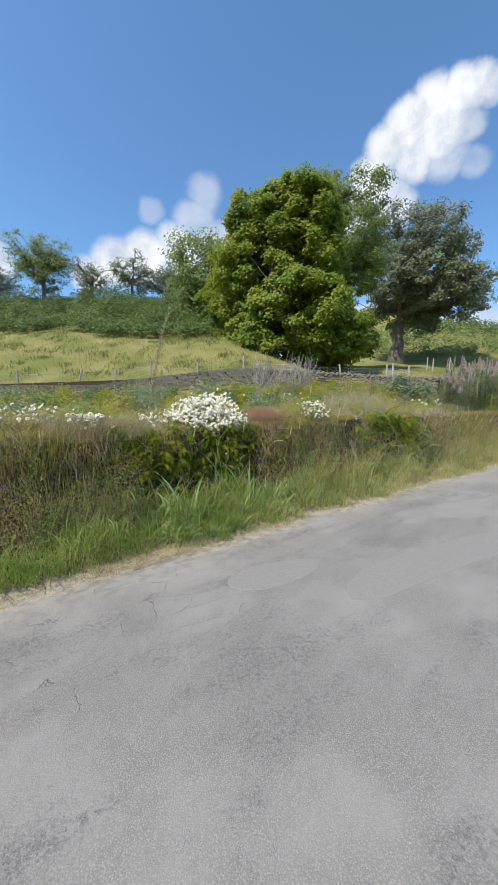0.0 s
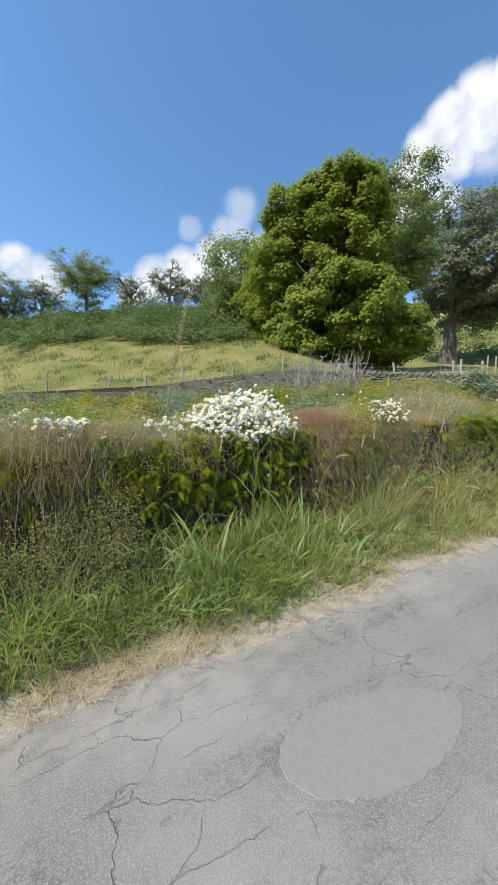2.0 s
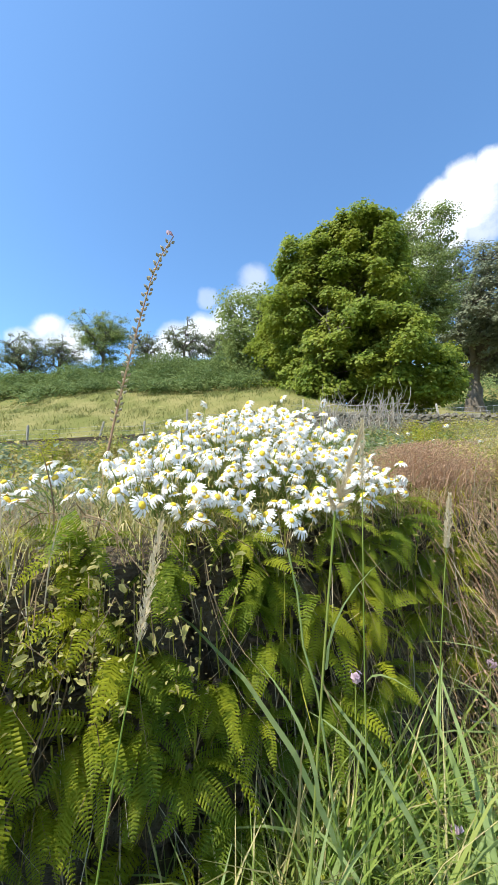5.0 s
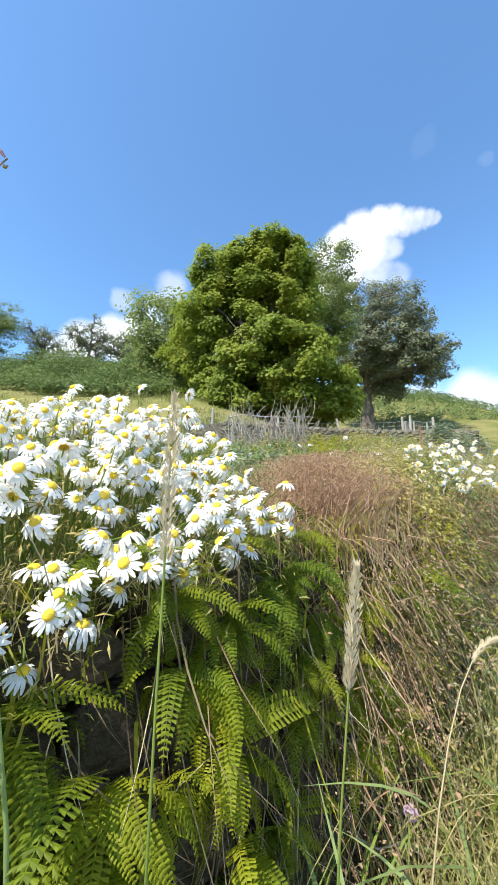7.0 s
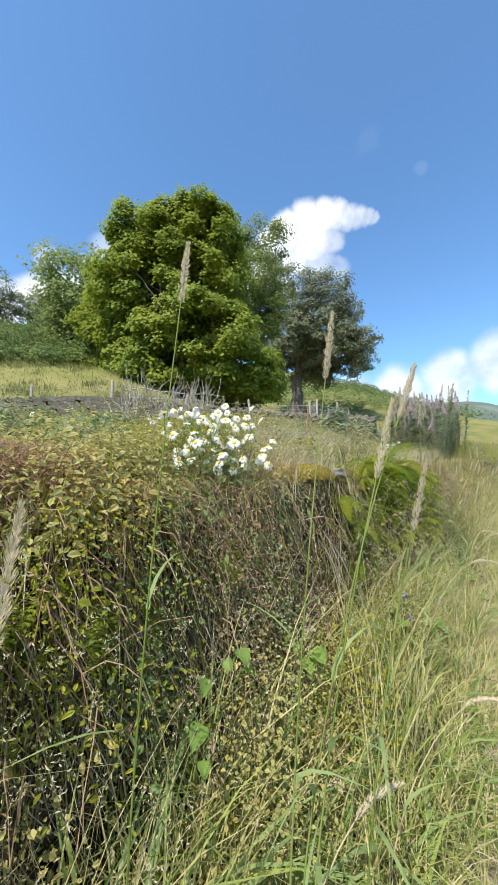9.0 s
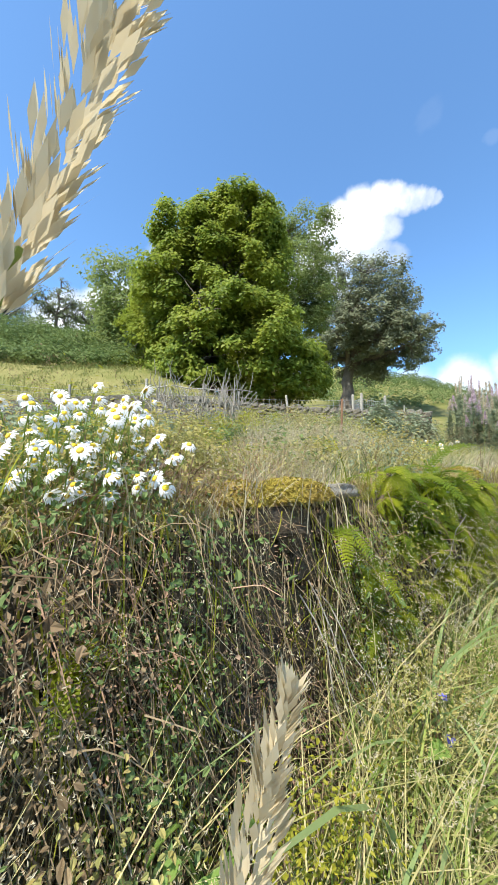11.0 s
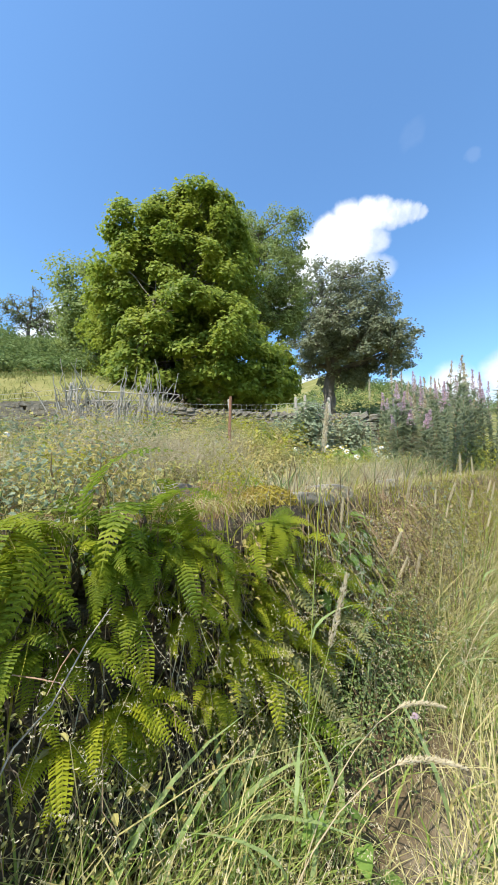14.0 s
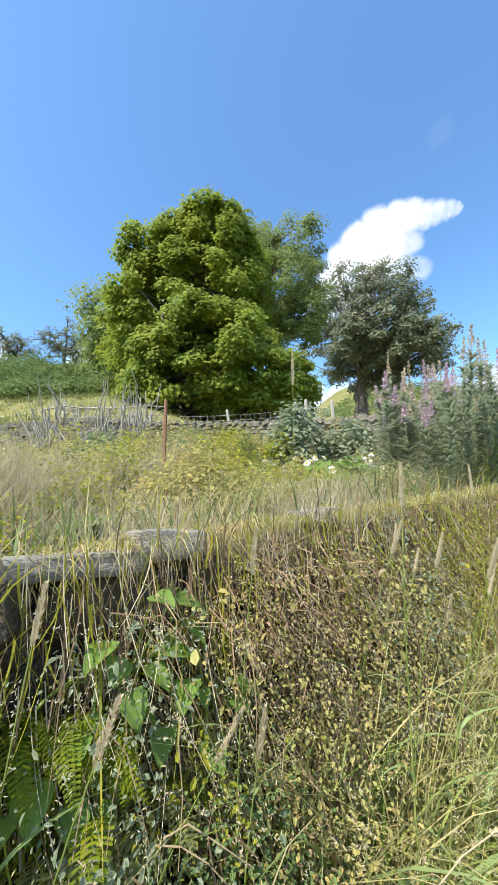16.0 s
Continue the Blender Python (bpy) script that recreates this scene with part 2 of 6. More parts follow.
M_WEED = leafy("weed_leaf", (0.15, 0.18, 0.022), (0.34, 0.355, 0.045), (0.52, 0.43, 0.05), 0.45, 0.5, 2.5)
M_WEED_DULL = leafy("dull_weed_leaf", (0.19, 0.195, 0.06), (0.46, 0.43, 0.16), (0.50, 0.35, 0.13), 0.35, 0.6, 3.0)
M_BIGLEAF = leafy("broad_leaf", (0.14, 0.24, 0.045), (0.24, 0.36, 0.09), None, 0.5, 0.45, 5.0)
M_GREYLEAF = leafy("grey_green_leaf", (0.15, 0.195, 0.11), (0.30, 0.34, 0.22), None, 0.35, 0.5, 3.0)
M_PETAL = leafy("white_petal", (0.80, 0.80, 0.78), (0.86, 0.86, 0.84), None, 0.3, 0.6, 6.0)
M_DISC = plain("yellow_disc", (0.75, 0.48, 0.02), (0.85, 0.62, 0.05), 300.0, 0.7, 0.5, 0.002)
M_PINK = leafy("pink_flower", (0.42, 0.27, 0.34), (0.56, 0.44, 0.50), None, 0.4, 0.6, 5.0)
M_BLUE = leafy("blue_flower", (0.16, 0.16, 0.60), (0.28, 0.26, 0.72), None, 0.4, 0.6, 5.0)
M_MOSS = leafy("moss", (0.24, 0.19, 0.03), (0.40, 0.32, 0.06), (0.30, 0.20, 0.07), 0.2, 0.8, 6.0)
M_THATCH = leafy("brown_thatch", (0.10, 0.065, 0.035), (0.30, 0.215, 0.125), (0.36, 0.29, 0.17), 0.25, 0.7, 3.0)
M_SEED = leafy("seed_head", (0.45, 0.38, 0.24), (0.64, 0.56, 0.40), None, 0.4, 0.7, 8.0)


# ---- mesh helpers ----
rng = np.random.default_rng(7)


def mesh_of(name, verts, faces, mat, smooth=False):
    """A mesh from arrays: verts (n, 3); faces (m, k)."""
    verts, faces = np.asarray(verts, float), np.asarray(faces, int)
    me = bpy.data.meshes.new(name)
    m, k = faces.shape
    me.vertices.add(len(verts))
    me.vertices.foreach_set("co", verts.ravel())
    me.loops.add(m * k)
    me.loops.foreach_set("vertex_index", faces.ravel())
    me.polygons.add(m)
    me.polygons.foreach_set("loop_start", np.arange(m) * k)
    me.polygons.foreach_set("use_smooth", np.full(m, smooth))
    me.materials.append(mat)
    me.update(calc_edges=True)
    return me


def child(name, me, parent, label="", m=None):
    ob = new(name, me)
    ob.parent = parent
    if m is not None:
        ob.matrix_basis = m
    return tagged(ob, label)


def thing(name, at, label, category, group="", kind=""):
    ob = new(name)
    ob.empty_display_size = 0.1
    ob.location = at
    return tagged(ob, label, category, group, kind)


def joined(pieces):
    """Joins (verts, faces) pairs of one face size."""
    vs, fs, n = [], [], 0
    for v, f in pieces:
        vs.append(v)
        fs.append(np.asarray(f) + n)
        n += len(v)
    return np.concatenate(vs), np.concatenate(fs)


def tube(points, radii, sides=6):
    """A tapered tube along points, as (verts, quads)."""
    p, r = np.asarray(points, float), np.asarray(radii, float)
    d = np.gradient(p, axis=0)
    d /= np.linalg.norm(d, axis=1)[:, None] + 1e-9
    ref = np.array([0.0, 0, 1]) if abs(d[:, 2]).mean() < 0.8 else np.array([1.0, 0, 0])
    a = np.cross(d, ref)
    a /= np.linalg.norm(a, axis=1)[:, None] + 1e-9
    b = np.cross(d, a)
    t = np.linspace(0, 2 * np.pi, sides, endpoint=False)
    v = p[:, None] + r[:, None, None] * (np.cos(t)[None, :, None] * a[:, None] + np.sin(t)[None, :, None] * b[:, None])
    i = np.arange(len(p) - 1)[:, None] * sides
    j = np.arange(sides)[None]
    f = np.stack([i + j, i + (j + 1) % sides, i + sides + (j + 1) % sides, i + sides + j], -1).reshape(-1, 4)
    return v.reshape(-1, 3), f


def bent_line(a, b, sag=0.0, wob=0.0, n=6, g=rng):
    a, b = np.asarray(a, float), np.asarray(b, float)
    t = np.linspace(0, 1, n)[:, None]
    p = a + (b - a) * t
    p[:, 2] += sag * 4 * (t * (1 - t))[:, 0]
    if wob:
        k = g.normal(0, wob, (n, 3))
        k[0] = k[-1] = 0
        p = p + k
    return p


def leaves(at, normal, size, aspect=0.6, fold=0.25, g=rng):
    """Pointed folded leaves, one quad each: places (n, 3), facing normals, lengths (n,)."""
    n = len(at)
    normal = normal / (np.linalg.norm(normal, axis=1)[:, None] + 1e-9)
    along = np.cross(normal, g.normal(size=(n, 3)))
    along /= np.linalg.norm(along, axis=1)[:, None] + 1e-9
    side = np.cross(normal, along)
    s = np.asarray(size)[:, None] * np.ones((n, 1))
    v = np.stack([at - along * s * 0.5, at + side * s * aspect * 0.5 + normal * s * fold * 0.3, at + along * s * 0.5 - normal * s * fold * 0.4, at - side * s * aspect * 0.5 + normal * s * fold * 0.3], 1)
    return v.reshape(-1, 3), np.arange(4 * n).reshape(n, 4)


def oval_leaves(at, normal, size, aspect=0.6, fold=0.25, g=rng):
    """Rounder folded leaves for what is seen close by: two quads each."""
    n = len(at)
    normal = normal / (np.linalg.norm(normal, axis=1)[:, None] + 1e-9)
    along = np.cross(normal, g.normal(size=(n, 3)))
    along /= np.linalg.norm(along, axis=1)[:, None] + 1e-9
    side = np.cross(normal, along)
    s = np.asarray(size)[:, None] * np.ones((n, 1))
    w0, lift = s * aspect * 0.5, normal * s * fold * 0.35
    v = np.stack([at - along * s * 0.5, at - along * s * 0.2 + side * w0 * 0.95 + lift, at + along * s * 0.2 + side * w0 * 0.7 + lift, at + along * s * 0.5 - lift,
                  at + along * s * 0.2 - side * w0 * 0.7 + lift, at - along * s * 0.2 - side * w0 * 0.95 + lift], 1)
    k = np.arange(n)[:, None] * 6
    f = np.concatenate([k + (0, 1, 2, 3), k + (0, 3, 4, 5)])
    return v.reshape(-1, 3), f


def blades(root, height, width, lean, azim, curl=0.5, segs=4, g=rng):
    """Grass blades as tapering bowed strips. lean: how far the tip is thrown sideways, as a share of the height."""
    n = len(root)
    root, height, width, lean, azim = (np.asarray(a, float) * np.ones(n) if np.ndim(a) < 2 else np.asarray(a, float) for a in (root, height, width, lean, azim))
    t = np.linspace(0, 1, segs + 1)
    out = np.stack([np.cos(azim), np.sin(azim), 0 * azim], -1)
    side = np.stack([-np.sin(azim), np.cos(azim), 0 * azim], -1)
    turn = g.normal(0, 0.6, n)
    side = side * np.cos(turn)[:, None] + out * np.sin(turn)[:, None]
    rise = t[None] - curl * lean[:, None] * 0.55 * t[None] ** 2.6
    p = root[:, None] + out[:, None] * (height * lean)[:, None, None] * (t**1.8)[None, :, None]
    p[:, :, 2] += height[:, None] * rise
    wd = width[:, None] * np.clip(1.15 - t**2.2 * 1.1, 0.05, 1)[None]
    v = np.stack([p - side[:, None] * wd[:, :, None] * 0.5, p + side[:, None] * wd[:, :, None] * 0.5], 2).reshape(-1, 3)
    k = np.arange(n)[:, None] * (2 * segs + 2) + 2 * np.arange(segs)[None]
    f = np.stack([k, k + 1, k + 3, k + 2], -1).reshape(-1, 4)
    return v, f


# ---- lie of the land ----
AX, AY = 0.573, 0.819


def road_z(x, y):
    return 0.0414 * np.clip(x, -60, 90) - 0.0204 * np.clip(y, -12, 12)


def edge_y(x):
    return 3.3 - 0.006 * np.clip(x - 5, 0, 60) ** 2 + 0.05 * np.sin(x * 2.1) + 0.03 * np.sin(x * 5.3 + 1)


def top_z(x):
    """Top of the roadside wall."""
    return 1.28 + 0.0414 * np.clip(x, -40, 60)


def ease(t):
    t = np.clip(t, 0, 1)
    return t * t * (3 - 2 * t)


def wall_y(x):
    return 4.42 - 0.2 * ease((np.asarray(x, float) - 4.6) / 3.2) - 0.006 * np.clip(x - 7, 0, 60) ** 2


def land(x, y):
    """Height of the ground."""
    x, y = np.asarray(x, float), np.asarray(y, float)
    low = road_z(x, y) + 0.22 * ease((y - edge_y(x)) / 0.9) - 0.04 * (y < edge_y(x) - 0.1)
    u, v = x * AX + y * AY, x * AY - y * AX
    wy = wall_y(x)
    u0 = x * AX + (wy + 0.2) * AY
    u1 = np.maximum(13.8, u0 + 2.5)
    slope = 0.44 - 0.19 * ease((v + 2) / 7)
    rise = np.maximum(0, u - u1)
    top = 29.0
    climb = np.where(rise < top, rise, top + 8 * (1 - np.exp(-(rise - top) / 8)))
    high = top_z(x) - 0.1 + 0.75 * ease((u - u0) / (u1 - u0)) + slope * climb
    high = high + 19 * np.exp(-(((u - 105) / 38) ** 2)) * ease((98 - v) / 60) * ease((v - 10) / 30)
    bumps = 0.25 * np.sin(x * 0.31 + 1.3) * np.sin(y * 0.27) + 0.12 * np.sin(x * 0.83 + y * 0.6) + 0.02 * np.sin(x * 2.3 - y * 1.7)
    high = high + bumps * ease((u - u1) / 6)
    z = np.where(y > wy + 0.12, high, low)
    far = np.hypot(x, y)
    az = np.arctan2(y, x)
    hills = 150 * ease((far - 350) / 550) * (0.55 + 0.3 * np.sin(az * 5 + 1.2) + 0.15 * np.sin(az * 13))
    return z + np.maximum(hills, 0)


def spaced(lo, hi, step, far, grow=1.28):
    mid = list(np.arange(lo, hi + 1e-6, step))
    a, s = [hi], step
    while a[-1] < far:
        s *= grow
        a.append(a[-1] + s)
    b, s = [lo], step
    while b[-1] > -far:
        s *= grow
        b.append(b[-1] - s)
    return np.array(sorted(set(np.round(b + mid + a, 4))))


gx = spaced(-8, 26, 0.4, 3000)
gy = np.array(sorted(set(spaced(-4, 26, 0.4, 3000)) | {3.25, 3.4, 3.6, 3.8, 4.0, 4.2} | set(np.round(np.arange(4.26, 4.7, 0.03), 3)) | set(np.round(np.arange(0.6, 3.2, 0.13), 3))))
X, Y = np.meshgrid(gx, gy)
nx, ny = len(gx), len(gy)
i, j = np.meshgrid(np.arange(nx - 1), np.arange(ny - 1))
k = (j * nx + i).ravel()
quads = np.stack([k, k + 1, k + nx + 1, k + nx], -1)
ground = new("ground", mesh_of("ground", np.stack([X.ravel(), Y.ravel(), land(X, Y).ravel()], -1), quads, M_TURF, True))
tagged(ground, "green and straw-coloured hillside pasture rising from the lane", "ground", kind="structure")

# lane
rx = np.concatenate([np.arange(-60, -8, 2.0), np.arange(-8, 26, 0.25), np.arange(26, 90, 2.0)])
cols = np.linspace(0, 1, 24)
V = []
for x in rx:
    e = float(edge_y(x))
    for c in cols:
        y = e + (c - 1) * 5.6
        V.append((x, y, road_z(x, y) + 0.012 - 0.03 * max(0, 0.03 - (1 - c)) / 0.03 + 0.02 * math.sin(c * math.pi)))
n = len(cols)
F = [(a * n + b, (a + 1) * n + b, (a + 1) * n + b + 1, a * n + b + 1) for a in range(len(rx) - 1) for b in range(n - 1)]
road = new("road", mesh_of("road", V, F, M_ASPHALT, True))
tagged(road, "worn grey tarmac lane with cracks and repairs", "road", kind="structure")


def lane_z(x, y):
    c = 1 - (float(edge_y(x)) - y) / 5.6
    return float(road_z(x, y)) + 0.012 + 0.02 * math.sin(c * math.pi)


def rounded(outline, rounds=3):
    """Cuts the corners of a closed outline."""
    p = np.array(outline, float)
    for _ in range(rounds):
        q = np.roll(p, -1, axis=0)
        p = np.stack([p * 0.75 + q * 0.25, p * 0.25 + q * 0.75], 1).reshape(-1, 2)
    return p


def tar_patch(outline, label):
    """A thin repair: a flat sheet with a bevelled rim."""
    pts = rounded(outline) + np.random.default_rng(5).normal(0, 0.006, (len(outline) * 8, 2))
    cx, cy = pts.mean(0)
    ring = lambda k, h: [(cx + (x - cx) * k, cy + (y - cy) * k, lane_z(cx + (x - cx) * k, cy + (y - cy) * k) + h) for x, y in pts]
    m = len(pts)
    v = [(cx, cy, lane_z(cx, cy) + 0.003)] + ring(0.5, 0.003) + ring(0.98, 0.003) + ring(1.0, -0.004)
    f = [(0, 1 + q, 1 + (q + 1) % m) for q in range(m)]
    for r in range(2):
        a = 1 + r * m
        f += [t for q in range(m) for t in ((a + q, a + m + q, a + m + (q + 1) % m), (a + q, a + m + (q + 1) % m, a + (q + 1) % m))]
    return tagged(new("road_patch", mesh_of("road_patch", v, f, M_TAR)), label, "road patch", kind="structure")


tar_patch([(1.47, 2.33), (1.53, 2.52), (1.87, 2.60), (2.30, 2.42), (2.53, 2.26), (2.37, 2.14), (2.04, 2.06), (1.65, 2.15)], "smooth grey repair patch set into the lane")
tar_patch([(2.5, 1.92), (3.6, 1.75), (5.6, 1.3), (5.4, 0.95), (3.4, 1.3), (1.9, 1.5)], "long smooth repaired strip along the lane")

# ---- trees ----
def pads_on(center, radii, count, g, low=-0.85, shell=(0.72, 1.0), lump=0.18):
    """Centres of foliage clumps on an uneven crown."""
    out = []
    while len(out) < count:
        d = g.normal(size=3)
        d /= np.linalg.norm(d)
        if d[2] < low:
            continue
        bulge = 1 + lump * (math.sin(3.1 * d[0] + 2 * d[2] + center[0]) + math.sin(4.3 * d[1] - 3 * d[2] + center[1])) * 0.5
        r = g.uniform(*shell) * bulge
        out.append(np.asarray(center) + d * r * np.asarray(radii))
    return np.array(out)


def crown_leaves(pads, centre, size, per, leaf, g, flat=0.5, aspect=0.9, droop=0.22):
    """Leaves that roof each clump, thinner inside."""
    n = len(pads)
    s = g.uniform(0.65, 1.3, n) * size
    idx = np.repeat(np.arange(n), per)
    m = len(idx)
    a, r = g.uniform(0, 2 * np.pi, m), np.sqrt(g.uniform(0, 1, m))
    out = pads - np.asarray(centre)
    out[:, 2] *= 0.3
    out /= np.linalg.norm(out, axis=1)[:, None] + 1e-6
    loc = np.stack([np.cos(a) * r, np.sin(a) * r, flat * (1 - r**2) - droop * r**2 + g.normal(0, 0.13, m)], -1)
    inner = g.uniform(size=m) < 0.25
    loc[inner] *= g.uniform(0.3, 1, (inner.sum(), 1))
    loc[inner, 2] -= 0.35
    at = pads[idx] + loc * s[idx, None]
    at += g.normal(0, 0.13 * size, (m, 3))
    normal = np.stack([np.cos(a) * r * 0.8, np.sin(a) * r * 0.8, np.full(m, 0.8)], -1) + out[idx] * 0.35 + g.normal(0, 0.27, (m, 3))
    return leaves(at, normal, leaf * g.uniform(0.6, 1.35, m), aspect, 0.35, g)


def limbs(base, fork, pads, g, thick, main=9, twig=0.035, reach=0.9):
    """A trunk up through the crown, main limbs, and a twig into each clump."""
    base, fork = np.asarray(base, float), np.asarray(fork, float)
    trunk_pts = bent_line(base, fork, 0, 0.06 * thick / 0.3, 8, g)
    trunk_r = np.linspace(thick, thick * 0.62, 8)
    trunk_r[0] *= 1.45
    trunk_r[1] *= 1.12
    trunk = tube(trunk_pts, trunk_r, 10)
    limb_parts, sockets = [], [trunk_pts[-1]]
    far = pads[g.permutation(len(pads))[:main]]
    for tgt in far:
        start = trunk_pts[g.integers(4, 8)]
        end = start + (tgt - start) * reach
        p = bent_line(start, end, 0.08 * np.linalg.norm(end - start), 0.12, 7, g)
        limb_parts.append(tube(p, np.linspace(thick * 0.42, twig * 1.1, 7), 6))
        sockets += list(p[2:])
    sockets = np.array(sockets)
    twigs = []
    for c in pads:
        s = sockets[np.argmin(((sockets - c) ** 2).sum(1) + 0.8 * np.maximum(0, sockets[:, 2] - c[2]) ** 2)]
        twigs.append(tube(bent_line(s, c, 0.05, 0.08, 5, g), np.linspace(twig, twig * 0.25, 5), 4))
    return trunk, limb_parts, twigs


def tree(name, label, base, fork, pad_sets, thick, leaf_mat, seed, main=9, twig=0.035, stray=0):
    """pad_sets: (pads, centre, clump size, leaves each, leaf length, flatness)."""
    g = np.random.default_rng(seed)
    t = thing(name, base, label, "tree")
    inv = np.asarray(base, float)
    pads = np.concatenate([p[0] for p in pad_sets])
    trunk, limb_parts, twigs = limbs(base, fork, pads, g, thick, main, twig)
    child("trunk", mesh_of("trunk", trunk[0] - inv, trunk[1], M_BARK, True), t)
    for lp in limb_parts:
        child("limb", mesh_of("limb", lp[0] - inv, lp[1], M_BARK, True), t)
    v, f = joined(twigs)
    child("twig_work", mesh_of("twigs", v - inv, f, M_BARK, True), t)["kind"] = "stuff"
    v, f = joined([crown_leaves(p, c, s, per, leaf, g, flat) for p, c, s, per, leaf, flat in pad_sets])
    child("crown", mesh_of("crown", v - inv, f, leaf_mat), t)["kind"] = "stuff"
    return t


g = np.random.default_rng(3)
# great sycamore: tall uneven dome with a skirt down the slope
SC = np.array([15.8, 20.0, 11.5])


def turned(pads, centre, deg):
    """Turns clump centres about the upright through centre."""
    a, d = radians(deg), pads - centre
    return np.stack([centre[0] + d[:, 0] * math.cos(a) - d[:, 1] * math.sin(a), centre[1] + d[:, 0] * math.sin(a) + d[:, 1] * math.cos(a), pads[:, 2]], -1)


def dome(off, radii, count, low=-0.8, lump=0.22):
    c = SC + off
    return turned(pads_on(c, radii, count, g, low, (0.8, 1.02), lump), c, 21)


syc = [
    (dome((0.5, -0.4, -0.3), (3.9, 4.8, 6.1), 320, -0.8, 0.2), SC, 0.68, 240, 0.19, 0.5),
    (turned(pads_on(SC, (2.7, 3.4, 5.2), 40, g, -0.7, (0.7, 1.0), 0.1), SC, 21), SC, 1.4, 380, 0.23, 0.5),
    (dome((0.6, -0.9, 3.2), (3.3, 3.8, 3.3), 150, -0.1, 0.24), SC, 0.62, 230, 0.18, 0.5),
    (dome((1.9, -4.4, -4.3), (2.8, 2.8, 2.4), 80, -0.85), SC, 0.62, 240, 0.19, 0.45),
    (dome((0.2, -2.6, -3.5), (3.5, 3.9, 3.4), 120, -0.85, 0.3), SC, 0.66, 250, 0.19, 0.45),
    (dome((2.6, -2.6, -5.3), (2.5, 2.5, 1.7), 34, -0.9), SC, 0.76, 280, 0.19, 0.45),
    (dome((-1.3, 3.4, -2.0), (2.3, 2.5, 3.7), 40, -0.7), SC, 0.85, 320, 0.18, 0.4),
    (dome((-0.4, 2.2, 0.4), (2.2, 2.4, 2.2), 30, -0.5, 0.3), SC, 0.7, 260, 0.18, 0.45),
]
base = (15.8, 20.0, float(land(15.8, 20.0)) - 0.15)
tree("sycamore_tree", "great dense green sycamore on the pasture slope behind the field wall", base, (15.9, 20.1, 15.5), syc, 0.55, M_SYCAMORE, 11, 14)

# paler ash behind its flank
AC = np.array([14.8, 28.0, 13.4])
ash = [(pads_on(AC, (3.4, 3.4, 5.0), 150, g, -0.95, (0.6, 1.0), 0.2), AC, 1.05, 130, 0.2, 0.35)]
tree("ash_tree", "pale feathery ash tree behind the sycamore", (14.8, 28.0, float(land(14.8, 28.0)) - 0.15), (14.8, 28.0, 13.5), ash, 0.28, M_ASH, 12)
# airy ash on the other flank with bare trunks showing
BC = np.array([23.8, 20.2, 17.0])
ash2 = [(pads_on(BC, (4.0, 4.0, 5.7), 190, g, -0.9, (0.5, 1.02), 0.28), BC, 0.75, 170, 0.15, 0.4),
        (pads_on(BC + (0.9, -1.0, -2.6), (3.0, 3.0, 2.2), 60, g, -0.9, (0.5, 1.0), 0.25), BC, 0.7, 160, 0.15, 0.4),
        (pads_on(BC + (-1.2, 1.2, 3.2), (2.4, 2.4, 3.0), 60, g, -0.9, (0.5, 1.0), 0.2), BC, 0.62, 120, 0.14, 0.35)]
tree("ash_tree", "tall open-crowned ash with gaps and visible stems", (23.2, 20.8, float(land(23.2, 20.8)) - 0.15), (23.4, 20.6, 17.5), ash2, 0.26, M_ASH, 13, 12, 0.04)
# oak alone up the slope
OC = np.array([40.4, 22.2, 19.4])
OB = (39.4, 24.2, float(land(39.4, 24.2)) - 0.2)
oak = [(pads_on(OC, (7.2, 7.2, 7.4), 430, g, -0.85, (0.4, 1.02), 0.14), OC, 0.85, 84, 0.24, 0.4),
       (pads_on(OC + (0.6, -1.6, -3.4), (6.8, 6.8, 3.4), 190, g, -0.8, (0.55, 1.0), 0.2), OC, 0.78, 84, 0.25, 0.35),
       (pads_on(OC + (0.6, -0.4, -6.2), (1.6, 1.6, 1.4), 20, g, -0.8, (0.5, 1.0), 0.2), OC, 0.8, 80, 0.25, 0.4)]
tree("oak_tree", "spreading dull-green oak with a dark forked trunk on the hillside", OB, (39.8, 23.4, 17.0), oak, 0.75, M_OAK, 14, 24, 0.07)

# scrub trees along the brow
for x, y, rad, h, per, bare in ((3.2, 47.9, 3.4, 8.6, 120, 0), (-1.6, 49.0, 3.0, 5.6, 42, 1), (-5.5, 49.0, 2.8, 6.5, 60, 1), (8.4, 47.6, 2.6, 5.9, 26, 1), (13.0, 45.6, 3.3, 6.2, 48, 1), (17.0, 43.5, 2.8, 5.4, 60, 1), (-11, 46, 3, 6, 60, 1)):
    z = float(land(x, y)) - 0.1
    c = np.array([x, y, z + h * 0.62])
    p = pads_on(c, (rad, rad, h * 0.40), 150, g, -0.85, (0.35, 1.03), 0.22)
    tree("hawthorn_tree" if bare else "field_tree", "thin-leaved grey hawthorn on the brow of the hill" if bare else "round dense tree on the brow of the hill",
         (x, y, z), (x, y, z + h * 0.5), [(p, c, 0.5 if bare else 0.72, int(per * 0.6), 0.17, 0.35)], 0.22, M_THORN if bare else M_ASH, 30 + int(x), 12, 0.05)


# ---- hillside cover ----
def on_land(x, y, lift=0.0):
    return np.stack([x, y, land(x, y) + lift], -1)


def uv_xy(u, v):
    return u * AX + v * AY, u * AY - v * AX


